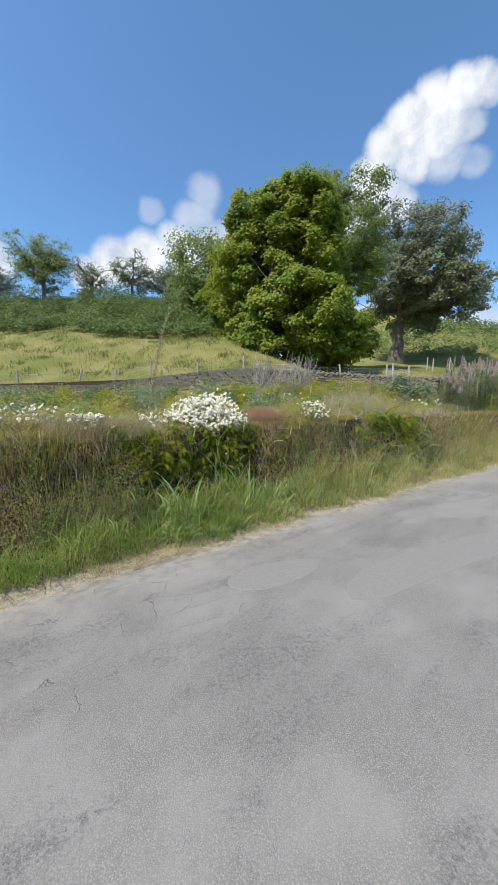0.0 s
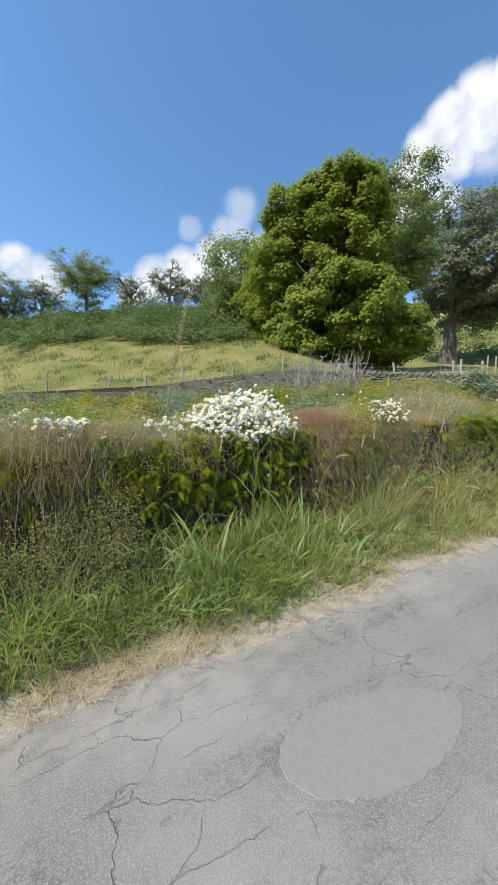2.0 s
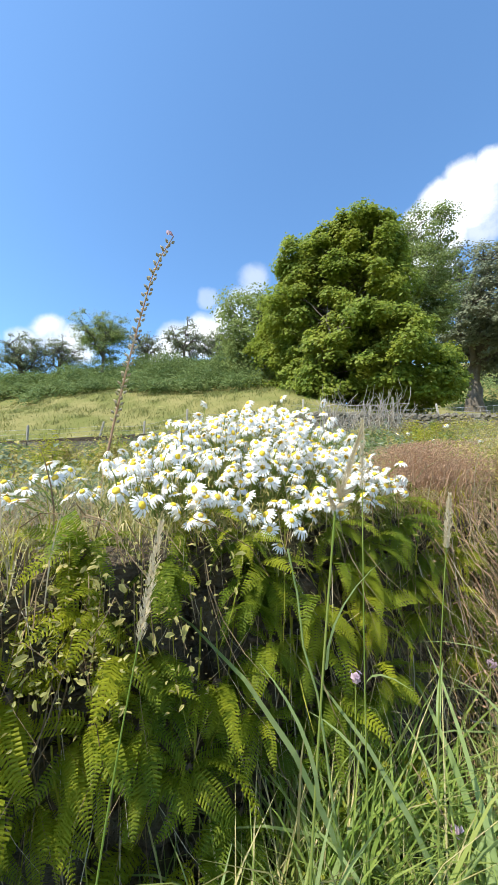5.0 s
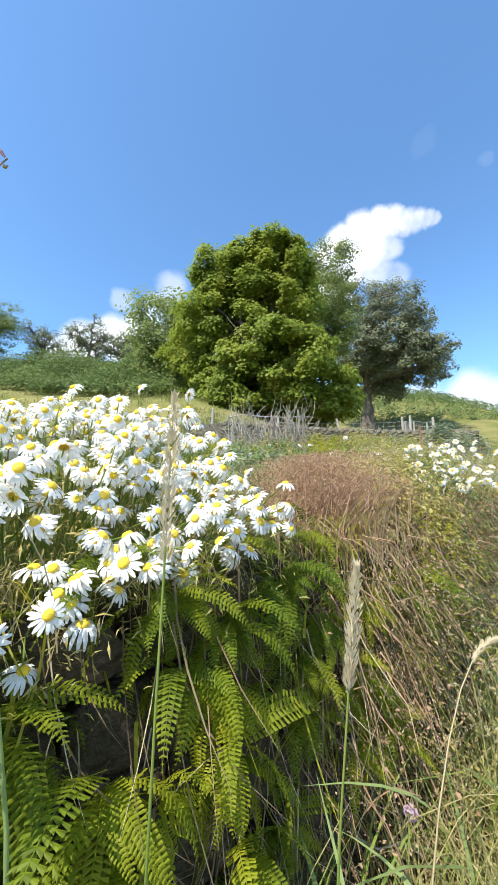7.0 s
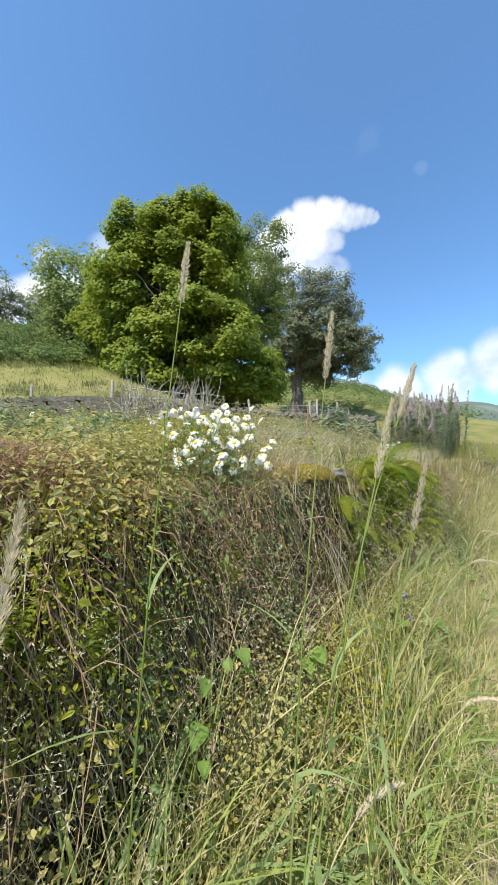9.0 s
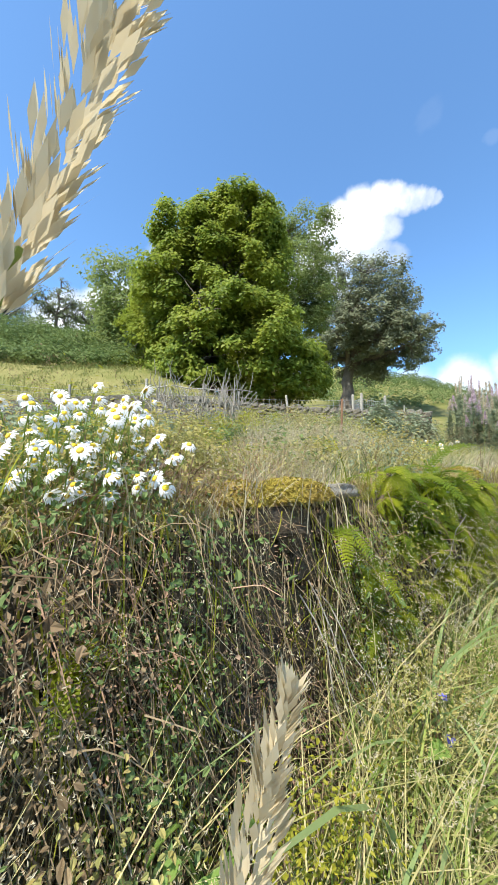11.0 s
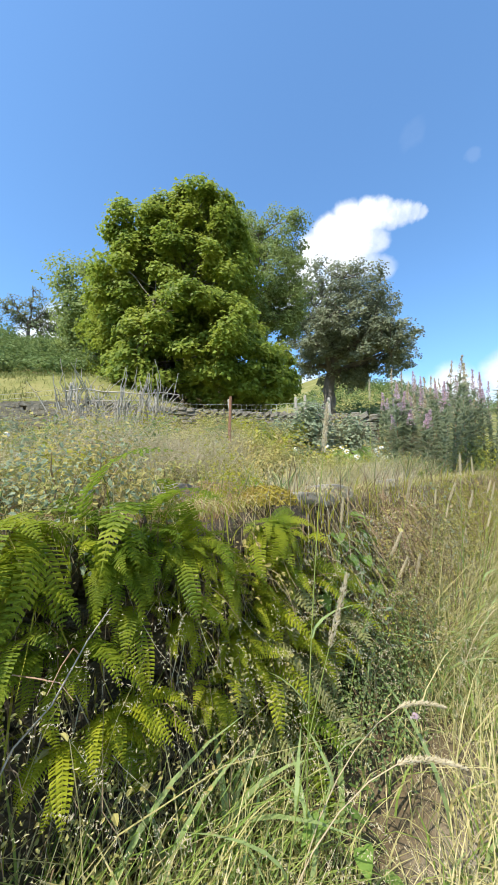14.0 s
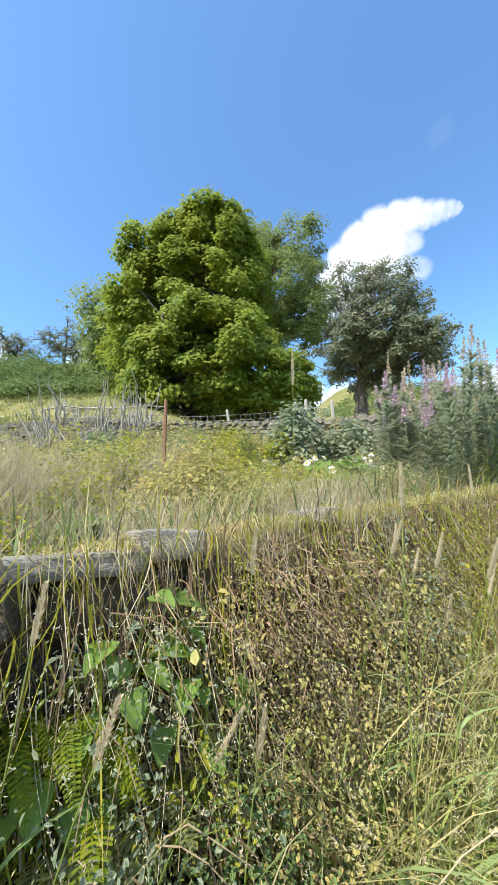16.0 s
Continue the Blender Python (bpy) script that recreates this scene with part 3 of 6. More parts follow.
# bracken and scrub under the brow
n = 4600
u, v = g.uniform(25.0, 44, n), g.uniform(-46, -3, n)
keep = u > 26.6 + 2.2 * np.sin(v * 0.7) + 1.0 * np.sin(v * 1.9) + np.where(v > -9, -3, 0)
u, v = u[keep], v[keep]
x, y = uv_xy(u, v)
c = on_land(x, y, 0.5) + np.stack([0 * x, 0 * x, g.uniform(0, 1.7, len(x)) * ease((np.sin(x * 0.9 + 1.7 * np.sin(y * 0.6)) + np.sin(y * 1.3 + x * 0.4) - 0.2) / 1.2)], -1)
lv, lf = crown_leaves(c, c.mean(0) - (0, 0, 30), 0.62, 26, 0.22, g, 0.9, 0.6)
tagged(new("bracken_bank", mesh_of("bracken_bank", lv, lf, M_BRACKEN)), "dense dark-green bracken and scrub covering the upper slope", "bracken", kind="stuff")
# heathery tussocks on the pasture
n = 320
u, v = g.uniform(17, 30, n), g.uniform(-26, 3, n)
x, y = uv_xy(u, v)
c = on_land(x, y, 0.05)
idx = np.repeat(np.arange(n), 40)
r = g.normal(0, 0.22, (len(idx), 2)) * g.uniform(0.5, 1.8, n)[idx, None]
bx, by = c[idx, 0] + r[:, 0], c[idx, 1] + r[:, 1]
bv, bf = blades(on_land(bx, by, -0.02), g.uniform(0.1, 0.34, len(idx)), 0.022, g.uniform(0.2, 0.8, len(idx)), g.uniform(0, 6.28, len(idx)), 0.5, 2, g)
tagged(new("pasture_tussocks", mesh_of("pasture_tussocks", bv, bf, M_MEADOW)), "rough straw-green tussocks on the pasture", "grass", kind="stuff")
n = 26000
u, v = g.uniform(13.6, 36, n), g.uniform(-24, 22, n)
x, y = uv_xy(u, v)
bv, bf = blades(on_land(x, y, -0.02), g.uniform(0.05, 0.17, n), g.uniform(0.015, 0.035, n), g.uniform(0.2, 0.9, n), g.uniform(0, 6.28, n), 0.5, 2, g)
tagged(new("pasture_grass", mesh_of("pasture_grass", bv, bf, M_MEADOW)), "short sunlit pasture grass on the slope", "grass", kind="stuff")
# bracken on the slope by the oak
n = 500
u, v = g.uniform(44, 75, n), g.uniform(20, 52, n)
x, y = uv_xy(u, v)
c = on_land(x, y, 0.4)
lv, lf = crown_leaves(c, c.mean(0) - (0, 0, 30), 1.2, 30, 0.35, g, 0.8, 0.6)
tagged(new("bracken_bank", mesh_of("bracken_bank", lv, lf, M_BRACKEN)), "bracken on the shoulder of the hill beyond the oak", "bracken", kind="stuff")


# ---- stones ----
def stone_mesh(seed, mat):
    s = np.random.default_rng(seed)
    bm = bmesh.new()
    bmesh.ops.create_cube(bm, size=1.0)
    bmesh.ops.bevel(bm, geom=list(bm.edges), offset=0.16, segments=1, affect="EDGES", profile=0.6)
    for vert in bm.verts:
        vert.co += Vector(s.normal(0, 0.055, 3))
    me = bpy.data.meshes.new("stone")
    bm.to_mesh(me)
    bm.free()
    me.materials.append(mat)
    return me


def slab_mesh(seed, mat):
    s = np.random.default_rng(seed)
    bm = bmesh.new()
    bmesh.ops.create_cube(bm, size=1.0)
    bmesh.ops.bevel(bm, geom=list(bm.edges), offset=0.1, segments=2, affect="EDGES", profile=0.5)
    bmesh.ops.subdivide_edges(bm, edges=[e for e in bm.edges if e.calc_length() > 0.5], cuts=3, use_grid_fill=True)
    o = Vector(s.uniform(-50, 50, 3))
    for vert in bm.verts:
        vert.co += noise.noise_vector(vert.co * 2.2 + o) * 0.09 + noise.noise_vector(vert.co * 6 + o) * 0.025
    bmesh.ops.triangulate(bm, faces=bm.faces)
    for face in bm.faces:
        face.smooth = True
    me = bpy.data.meshes.new("slab")
    bm.to_mesh(me)
    bm.free()
    me.materials.append(mat)
    return me


STONES = [stone_mesh(s, M_STONE) for s in range(6)]
FIELD_STONES = [stone_mesh(s + 40, M_FIELD_STONE) for s in range(6)]
SLABS = [slab_mesh(s + 20, M_PALE_STONE) for s in range(3)]


def core(name, line, height, width, label, drop=0.4):
    """The packed heart of a drystone wall, along a line of (x, y, base)."""
    parts = []
    for (a, b) in zip(line[:-1], line[1:]):
        a, b = np.asarray(a, float), np.asarray(b, float)
        d = (b - a)[:2] / np.linalg.norm((b - a)[:2])
        nrm = np.array([-d[1], d[0]]) * width / 2
        v = []
        for p in (a, b):
            for s in (-1, 1):
                v += [(p[0] + s * nrm[0], p[1] + s * nrm[1], p[2] - drop), (p[0] + s * nrm[0] * 0.8, p[1] + s * nrm[1] * 0.8, p[2] + height)]
        parts.append((np.array(v), np.array([(0, 1, 5, 4), (2, 6, 7, 3), (1, 3, 7, 5), (0, 2, 3, 1), (4, 5, 7, 6)])))
    v, f = joined(parts)
    return tagged(new(name, mesh_of(name, v, f, M_SOIL)), label, "wall", kind="structure")


xs = np.arange(-14, 40.1, 1.0)
near_wall = core("wall_roadside", [(x, wall_y(x) + 0.27, float(road_z(x, 4.2)) + 0.1) for x in xs], 1.17, 0.42, "overgrown drystone wall of grey slate along the lane")
far_line = [(13.9, 6.6), (13.2, 8.0), (12.5, 10.3), (9.2, 12.9), (4.3, 14.8), (-4.0, 16.2), (-12, 16.5)]
far_wall = core("wall_field", [(x, y, float(land(x, y)) + 0.02) for x, y in far_line], 0.6, 0.36, "low grey drystone wall at the foot of the pasture")


# ---- wire fence on the field wall ----
def post(at, h, r, lean, parent, mat=M_POST, square=True):
    sides = 6
    top = np.array([lean[0], lean[1], h])
    v, f = tube([(0, 0, 0), top * 0.5, top * 0.97, top], [r, r * 0.97, r * 0.95, r * 0.6], sides)
    cap = np.array([[len(v) - sides, len(v) - sides + 1, len(v) - sides + 2, len(v) - sides + 3], [len(v) - sides, len(v) - sides + 3, len(v) - sides + 4, len(v) - sides + 5]])
    return child("post", mesh_of("post", v, np.concatenate([f, cap]), mat), parent, "", Matrix.Translation(at))


fence = thing("fence", (12.7, 9.5, float(land(12.7, 9.5))), "weathered post and wire stock fence behind the field wall", "fence")
fo = np.array(fence.location)
FPOSTS = [(13.35, 7.6, 1.2, 0.0), (13.2, 8.25, 1.25, 0.02), (13.1, 8.42, 1.2, -0.02), (12.75, 10.5, 1.12, -0.14), (10.9, 12.1, 1.0, 0.1), (9.0, 13.4, 1.15, 0.02), (7.0, 14.2, 0.95, 0.0), (5.0, 14.95, 1.3, 0.03), (3.6, 15.3, 1.1, 0.0), (2.0, 15.6, 1.35, 0.3), (0.1, 15.9, 1.3, 0.0), (-3, 16.6, 1.3, 0.0)]
tops = []
for x, y, h, lean in FPOSTS:
    z = float(land(x, y)) - 0.1
    post(Vector((x, y, z)) - fence.location, h + 0.1, 0.042, (lean, -lean * 0.8), fence)
    tops.append((x, y, z + h))
for drop in (0.06, 0.2, 0.34, 0.48):
    pts = []
    for a, b in zip(tops[:-1], tops[1:]):
        pts += list(bent_line(np.subtract(a, (0, 0, drop)), np.subtract(b, (0, 0, drop)), -0.03, 0, 5))[:-1]
    wv, wf = tube(np.array(pts), np.full(len(pts), 0.004), 4)
    child("wire", mesh_of("wire", wv - fo, wf, M_WIRE, True), fence)
stays = []
for a, b in zip(tops[:5], tops[1:6]):
    for t in np.linspace(0.05, 0.95, 12):
        p = np.asarray(a) + (np.asarray(b) - a) * t
        stays.append(tube([p - (0, 0, 0.08), p - (0, 0, 0.5)], [0.003, 0.003], 3))
wv, wf = joined(stays)
child("stay_mesh", mesh_of("wire_stays", wv - fo, wf, M_WIRE), fence)
# posts up the pasture
for x, y in ((30.5, 15.2), (33.0, 17.0), (35.4, 16.0)):
    p = thing("fence_post", (x, y, float(land(x, y)) - 0.1), "lone grey fence post on the pasture", "fence post", "pasture posts")
    post((0, 0, 0), 1.3, 0.06, (0.1, 0), p)

# rusty stake in the plot
pole = thing("rusty_stake", (9.0, 6.3, float(land(9.0, 6.3)) - 0.1), "thin rusty upright metal stake in the weeds", "stake")
v, f = tube([(0, 0, 0), (0.0, 0.01, 0.6), (0.01, 0.0, 1.12)], [0.02, 0.019, 0.018], 6)
child("shaft", mesh_of("shaft", v, f, M_RUST), pole)

# brushwood barrier: stakes, rails and piled dead branches
bb = (9.3, 11.0, float(land(9.3, 11.0)))
barrier = thing("brushwood_barrier", bb, "makeshift barrier of pale dead branches before the field wall", "barrier")
L, R = np.array([8.45, 11.6]), np.array([10.3, 10.15])
for t in np.linspace(0, 1, 9):
    p = L + (R - L) * t
    z = float(land(*p)) - 0.1
    s = bent_line((p[0], p[1], z), (p[0] + g.normal(0, 0.12), p[1] + g.normal(0, 0.1), z + g.uniform(1.15, 1.6)), 0, 0.02, 5, g)
    v, f = tube(s, np.linspace(0.026, 0.014, 5), 5)
    child("stake", mesh_of("stake", v - bb, f, M_DEADWOOD, True), barrier)
for h, w2 in ((1.2, 0.02), (1.0, 0.014)):
    s = bent_line((*(L - 0.1), float(land(*L)) + h), (*(R + (0.25, -0.1)), float(land(*R)) + h + 0.05), 0.02, 0.025, 7, g)
    v, f = tube(s, np.linspace(w2, w2 * 0.6, 7), 5)
    child("rail", mesh_of("rail", v - bb, f, M_DEADWOOD, True), barrier)
for _ in range(135):
    t = g.uniform(0, 1)
    p = L + (R - L) * t + g.normal(0, 0.15, 2)
    z = float(land(*p)) + g.uniform(0, 0.5)
    q = p + g.normal(0, 0.42, 2)
    tube_pts = bent_line((*p, z), (*q, z + g.uniform(0.5, 1.5)), 0.03, 0.05, 6, g)
    v, f = tube(tube_pts, np.linspace(0.018, 0.006, 6), 4)
    child("branch", mesh_of("branch", v - bb, f, M_DEADWOOD, True), barrier)


# ---- verge and wall-top plants ----
def clear(x, y, gap=0.22):
    """Keeps tall stems off the walked line."""
    px = np.array([1.0, 1.5, 2.0, 2.3, 2.7, 3.2, 3.6, 4.5, 5.2, 6.0, 6.6, 7.3, 7.7])
    py = np.array([1.7, 2.7, 3.6, 3.7, 3.53, 3.4, 3.35, 3.45, 3.34, 3.21, 3.05, 3.1, 3.14])
    d = np.min(np.hypot(np.subtract.outer(x, px), np.subtract.outer(y, py)), axis=-1)
    path = np.interp(x, px, py, left=-9)
    return (d > gap) & ((y > path + gap * 0.8) | (x < 1.9) | (x > 7.9))


def verge_z(x, y):
    return land(x, np.minimum(y, wall_y(x) + 0.1))


def grass_sheet(name, label, mat, n, xr, yr, hr, wr, lean, segs=4, back=0.0, droop_road=True, density=None, curl=0.6):
    x, y = g.uniform(*xr, n), g.uniform(*yr, n)
    y = np.minimum(y + (edge_y(x) - 3.3), wall_y(x) + 0.05)
    if density is not None:
        keep = g.uniform(size=n) < density(x, y)
        x, y = x[keep], y[keep]
    keep = g.uniform(size=len(x)) < hollow(x, y)
    x, y = x[keep], y[keep]
    tall = np.clip((y - edge_y(x) + 0.05) / 0.7, 0.12, 1)
    clump = 0.72 + 0.28 * np.sin(x * 5.1 + 2 * np.sin(y * 6 + x)) + 0.2 * np.sin(x * 13.7 + y * 9)
    h = g.uniform(*hr, len(x)) * tall * np.clip(clump, 0.4, 1.2)
    ok = clear(x, y, 0.16) | (h < 0.3)
    x, y, h = x[ok], y[ok], h[ok]
    throw = g.uniform(*lean, len(x))
    az = g.normal(-1.3, 1.7, len(x)) + 0.6 * np.sin(x * 2.7 + 1.3 * np.sin(y * 5)) if droop_road else g.uniform(0, 6.28, len(x))
    ok = (h < 0.42) | clear(x + np.cos(az) * h * throw, y + np.sin(az) * h * throw, 0.24)
    x, y, h, az, throw = x[ok], y[ok], h[ok], az[ok], throw[ok]
    v, f = blades(np.stack([x, y, verge_z(x, y) - 0.02], -1), h, g.uniform(*wr, len(x)), throw, az, curl, segs, g)
    return tagged(new(name, mesh_of(name, v, f, mat)), label, "grass", kind="stuff")


def band(a, b, soft=0.5):
    return lambda x, y: ease((x - a) / soft) * ease((b - x) / soft)


def hollow(x, y):
    """Bare shaded hollows at the foot of the wall."""
    foot = ease((y - edge_y(x) - 0.4) / 0.2)
    return 1 - 0.85 * foot * (ease((x - 0.1) / 0.3) * ease((1.5 - x) / 0.4) + 0.8 * ease((x - 4.7) / 0.2) * ease((5.7 - x) / 0.2)) - 0.85 * ease((y - edge_y(x) - 0.22) / 0.2) * ease((x - 7.3) / 0.2) * ease((8.5 - x) / 0.3)


def patchy(seed, cut=0.0):
    return lambda x, y: np.clip(0.5 + 0.5 * np.sin(x * 2.3 + seed) * np.sin(x * 0.9 + y * 3 + seed * 2) + cut, 0, 1)


grass_sheet("verge_grass", "lush bright-green grass on the verge below the wall", M_LUSH, 6500, (1.35, 3.3), (3.4, 4.35), (0.3, 0.68), (0.005, 0.012), (0.3, 1.1), 4, density=band(1.35, 3.3, 0.8), curl=0.9)
grass_sheet("verge_grass", "lush bright-green grass on the verge below the wall", M_LUSH, 6000, (-4, 10), (3.35, 4.35), (0.3, 0.75), (0.005, 0.012), (0.2, 0.9), 4, density=patchy(1.0))
grass_sheet("hay_grass", "pale seeding hay grass leaning over the verge", M_HAY, 13000, (3.3, 13), (3.35, 4.35), (0.45, 1.1), (0.0025, 0.006), (0.2, 0.9), 4, density=lambda x, y: (0.3 + 0.7 * ease((x - 3.6) / 2)) * (1 - 0.7 * ease((y - 3.6) / 0.2) * ease((x - 5.2) / 0.4) * ease((8.1 - x) / 0.3)))
grass_sheet("hay_grass", "short mixed green and straw grass on the verge", M_HAY, 15000, (2.9, 12), (3.28, 4.2), (0.18, 0.6), (0.003, 0.008), (0.3, 1.4), 3, droop_road=False, curl=0.9)
grass_sheet("verge_grass", "fresh green grass among the hay on the verge", M_LUSH, 9000, (3.2, 12), (3.35, 4.2), (0.25, 0.75), (0.004, 0.010), (0.3, 1.2), 4, density=patchy(2.2, 0.15), curl=0.9)
grass_sheet("hay_grass", "pale seeding hay grass leaning over the verge", M_HAY, 6000, (-6, 3.5), (3.3, 4.35), (0.3, 0.9), (0.003, 0.008), (0.2, 0.9), 4, density=patchy(3.0, 0.1))
grass_sheet("verge_grass", "short deep-green grass by the straw edge", M_LUSH, 1500, (-0.3, 1.7), (3.46, 3.85), (0.5, 1.1), (0.004, 0.009), (0.4, 1.2), 4, curl=0.9)
grass_sheet("dry_grass", "bleached dry grass along the lane's edge", M_STRAW, 7000, (-5, 12), (3.25, 3.7), (0.3, 0.9), (0.003, 0.006), (0.5, 1.4), 3, density=patchy(5.0, 0.0), curl=0.9)
grass_sheet("broad_grass", "broad arching reed-grass blades on the verge", M_BROAD, 420, (0.8, 9.0), (3.55, 4.1), (0.55, 1.05), (0.014, 0.026), (0.5, 1.1), 6, density=lambda x, y: 0.9 * np.ones_like(x), curl=0.9)
grass_sheet("broad_grass", "broad arching reed-grass blades on the verge", M_BROAD, 160, (3.2, 4.6), (3.5, 4.0), (0.4, 0.85), (0.014, 0.028), (0.4, 1.0), 6, curl=0.9)
grass_sheet("broad_grass", "broad arching reed-grass blades on the verge", M_BROAD, 260, (1.0, 3.4), (3.55, 4.05), (0.6, 1.2), (0.014, 0.028), (0.4, 1.0), 6, curl=0.9)

# seeds and husks held up by the hay
n = 9000
x, y = g.uniform(3.4, 12.5, n), g.uniform(3.45, 4.05, n)
y = y + edge_y(x) - 3.3
y = np.minimum(y, wall_y(x) - 0.02)
ok = clear(x, y, 0.3)
x, y = x[ok], y[ok]
tall = np.clip((y - edge_y(x)) / 0.7, 0.15, 1)
hv, hf = leaves(np.stack([x, y, verge_z(x, y) + tall * g.uniform(0.3, 1.05, len(x))], -1), g.normal(size=(len(x), 3)), g.uniform(0.006, 0.014, len(x)), 0.3, 0.3, g)
tagged(new("hay_seeds", mesh_of("hay_seeds", hv, hf, M_HAY)), "pale husks and seeds caught among the hay grass", "grass", kind="stuff")

m = 2000
x, y = g.uniform(-3, 12.5, m), g.uniform(3.5, 4.2, m)
x = np.where(x < 3, x + 6.5 * (g.uniform(size=m) < 0.5), x)
y = np.minimum(y + edge_y(x) - 3.3, wall_y(x) - 0.3)
ok = clear(x, y, 0.34) & ((x > 3.2) | (y < 3.7))
x, y = x[ok], y[ok]
m = len(x)
tip = np.stack([x, y, verge_z(x, y) + np.clip((y - edge_y(x)) / 0.7, 0.25, 1) * g.uniform(0.45, 1.1, m)], -1)
way = g.normal(0, 0.6, (m, 3)) + (0.2, -0.3, 0.35)
way /= np.linalg.norm(way, axis=1)[:, None]
idx = np.repeat(np.arange(m), 22)
k = g.uniform(0, 1, len(idx))
at = tip[idx] + way[idx] * (k * 0.13)[:, None] + g.normal(0, 0.007, (len(idx), 3)) * (1.1 - k)[:, None]
at[:, 2] -= 0.05 * k**2
pv, pf = leaves(at, g.normal(size=at.shape), g.uniform(0.005, 0.011, len(idx)), 0.3, 0.3, g)
tagged(new("grass_panicles", mesh_of("grass_panicles", pv, pf, M_SEED)), "pale loose seed heads nodding among the verge grasses", "grass", kind="stuff")

m = 900
x, y = g.uniform(3.2, 12, m), 0
y = wall_y(x) + g.uniform(0.1, 1.1, m)
tip = on_land(x, y, 0) + np.stack([0 * x, 0 * x, g.uniform(0.25, 0.6, m)], -1)
idx = np.repeat(np.arange(m), 26)
k = g.uniform(0, 1, len(idx))
way = g.normal(0, 0.45, (m, 3)) + (0, 0, 0.7)
at = tip[idx] + way[idx] * (k * 0.12)[:, None] + g.normal(0, 0.008, (len(idx), 3))
pv, pf = leaves(at, g.normal(size=at.shape), g.uniform(0.004, 0.01, len(idx)), 0.4, 0.3, g)
tagged(new("grass_panicles", mesh_of("grass_panicles", pv, pf, M_THATCH)), "brown seed heads of dry grasses on the wall top", "grass", kind="stuff")

# flattened straw at the lane's edge
n = 900
x, y = g.normal(1.15, 0.42, n), g.normal(3.4, 0.09, n)
v, f = blades(np.stack([x, y, verge_z(x, y) + 0.01], -1), 0.05 + 0 * x, 0.0028, g.uniform(2, 6, n), g.uniform(0, 6.28, n), 0.02, 3, g)
tagged(new("flattened_straw", mesh_of("flattened_straw", v, f, M_STRAW)), "flattened bleached straw lying on the verge edge", "grass", kind="stuff")
n = 1500
x, y = g.uniform(-4, 12, n), g.normal(0, 0.11, n)
y = edge_y(x) + y + 0.02
pb, pf = leaves(np.stack([x, y, road_z(x, y) + 0.022], -1), np.tile((0, 0, 1.0), (n, 1)) + g.normal(0, 0.2, (n, 3)), g.uniform(0.006, 0.017, n), 0.8, 0.3, g)
tagged(new("verge_litter", mesh_of("verge_litter", pb, pf, M_STRAW)), "bits of gravel and dry litter along the lane's edge", "litter", kind="stuff")


# plot behind the wall: tall weeds up to the field wall
def plot_sheet(name, label, mat, n, hr, wr, lean, dens=None, yr=(4.35, 12.5), xr=(-6, 15), segs=3):
    x, y = g.uniform(*xr, n), 4.35 + (yr[1] - 4.35) * g.uniform(0, 1, n) ** 1.7 + (yr[0] - 4.35)
    fy = np.interp(x, [-12, -4, 4.3, 9.2, 12.5, 13.2, 15], [16.3, 16.0, 14.5, 12.6, 10.0, 7.8, 6])
    keep = (y < fy) & (y > wall_y(x) + 0.15)
    if dens is not None:
        keep &= g.uniform(size=n) < dens(x, y)
    x, y = x[keep], y[keep]
    v, f = blades(on_land(x, y, -0.03), g.uniform(*hr, len(x)), g.uniform(*wr, len(x)), g.uniform(*lean, len(x)), g.uniform(0, 6.28, len(x)), 0.5, segs, g)
    return tagged(new(name, mesh_of(name, v, f, mat)), label, "grass", kind="stuff")


plot_sheet("plot_grass", "mixed rank grass in the weedy plot behind the wall", M_HAY, 7000, (0.15, 0.5), (0.003, 0.007), (0.2, 0.9), patchy(4.0, -0.1))
plot_sheet("plot_grass", "green rank grass in the weedy plot behind the wall", M_BRACKEN, 9000, (0.15, 0.45), (0.005, 0.012), (0.2, 0.9))
plot_sheet("wall_top_grass", "dry fine grass along the wall top", M_HAY, 9000, (0.15, 0.5), (0.002, 0.005), (0.2, 0.9), patchy(6.0, 0.15), (4.5, 5.6), (-3, 13))


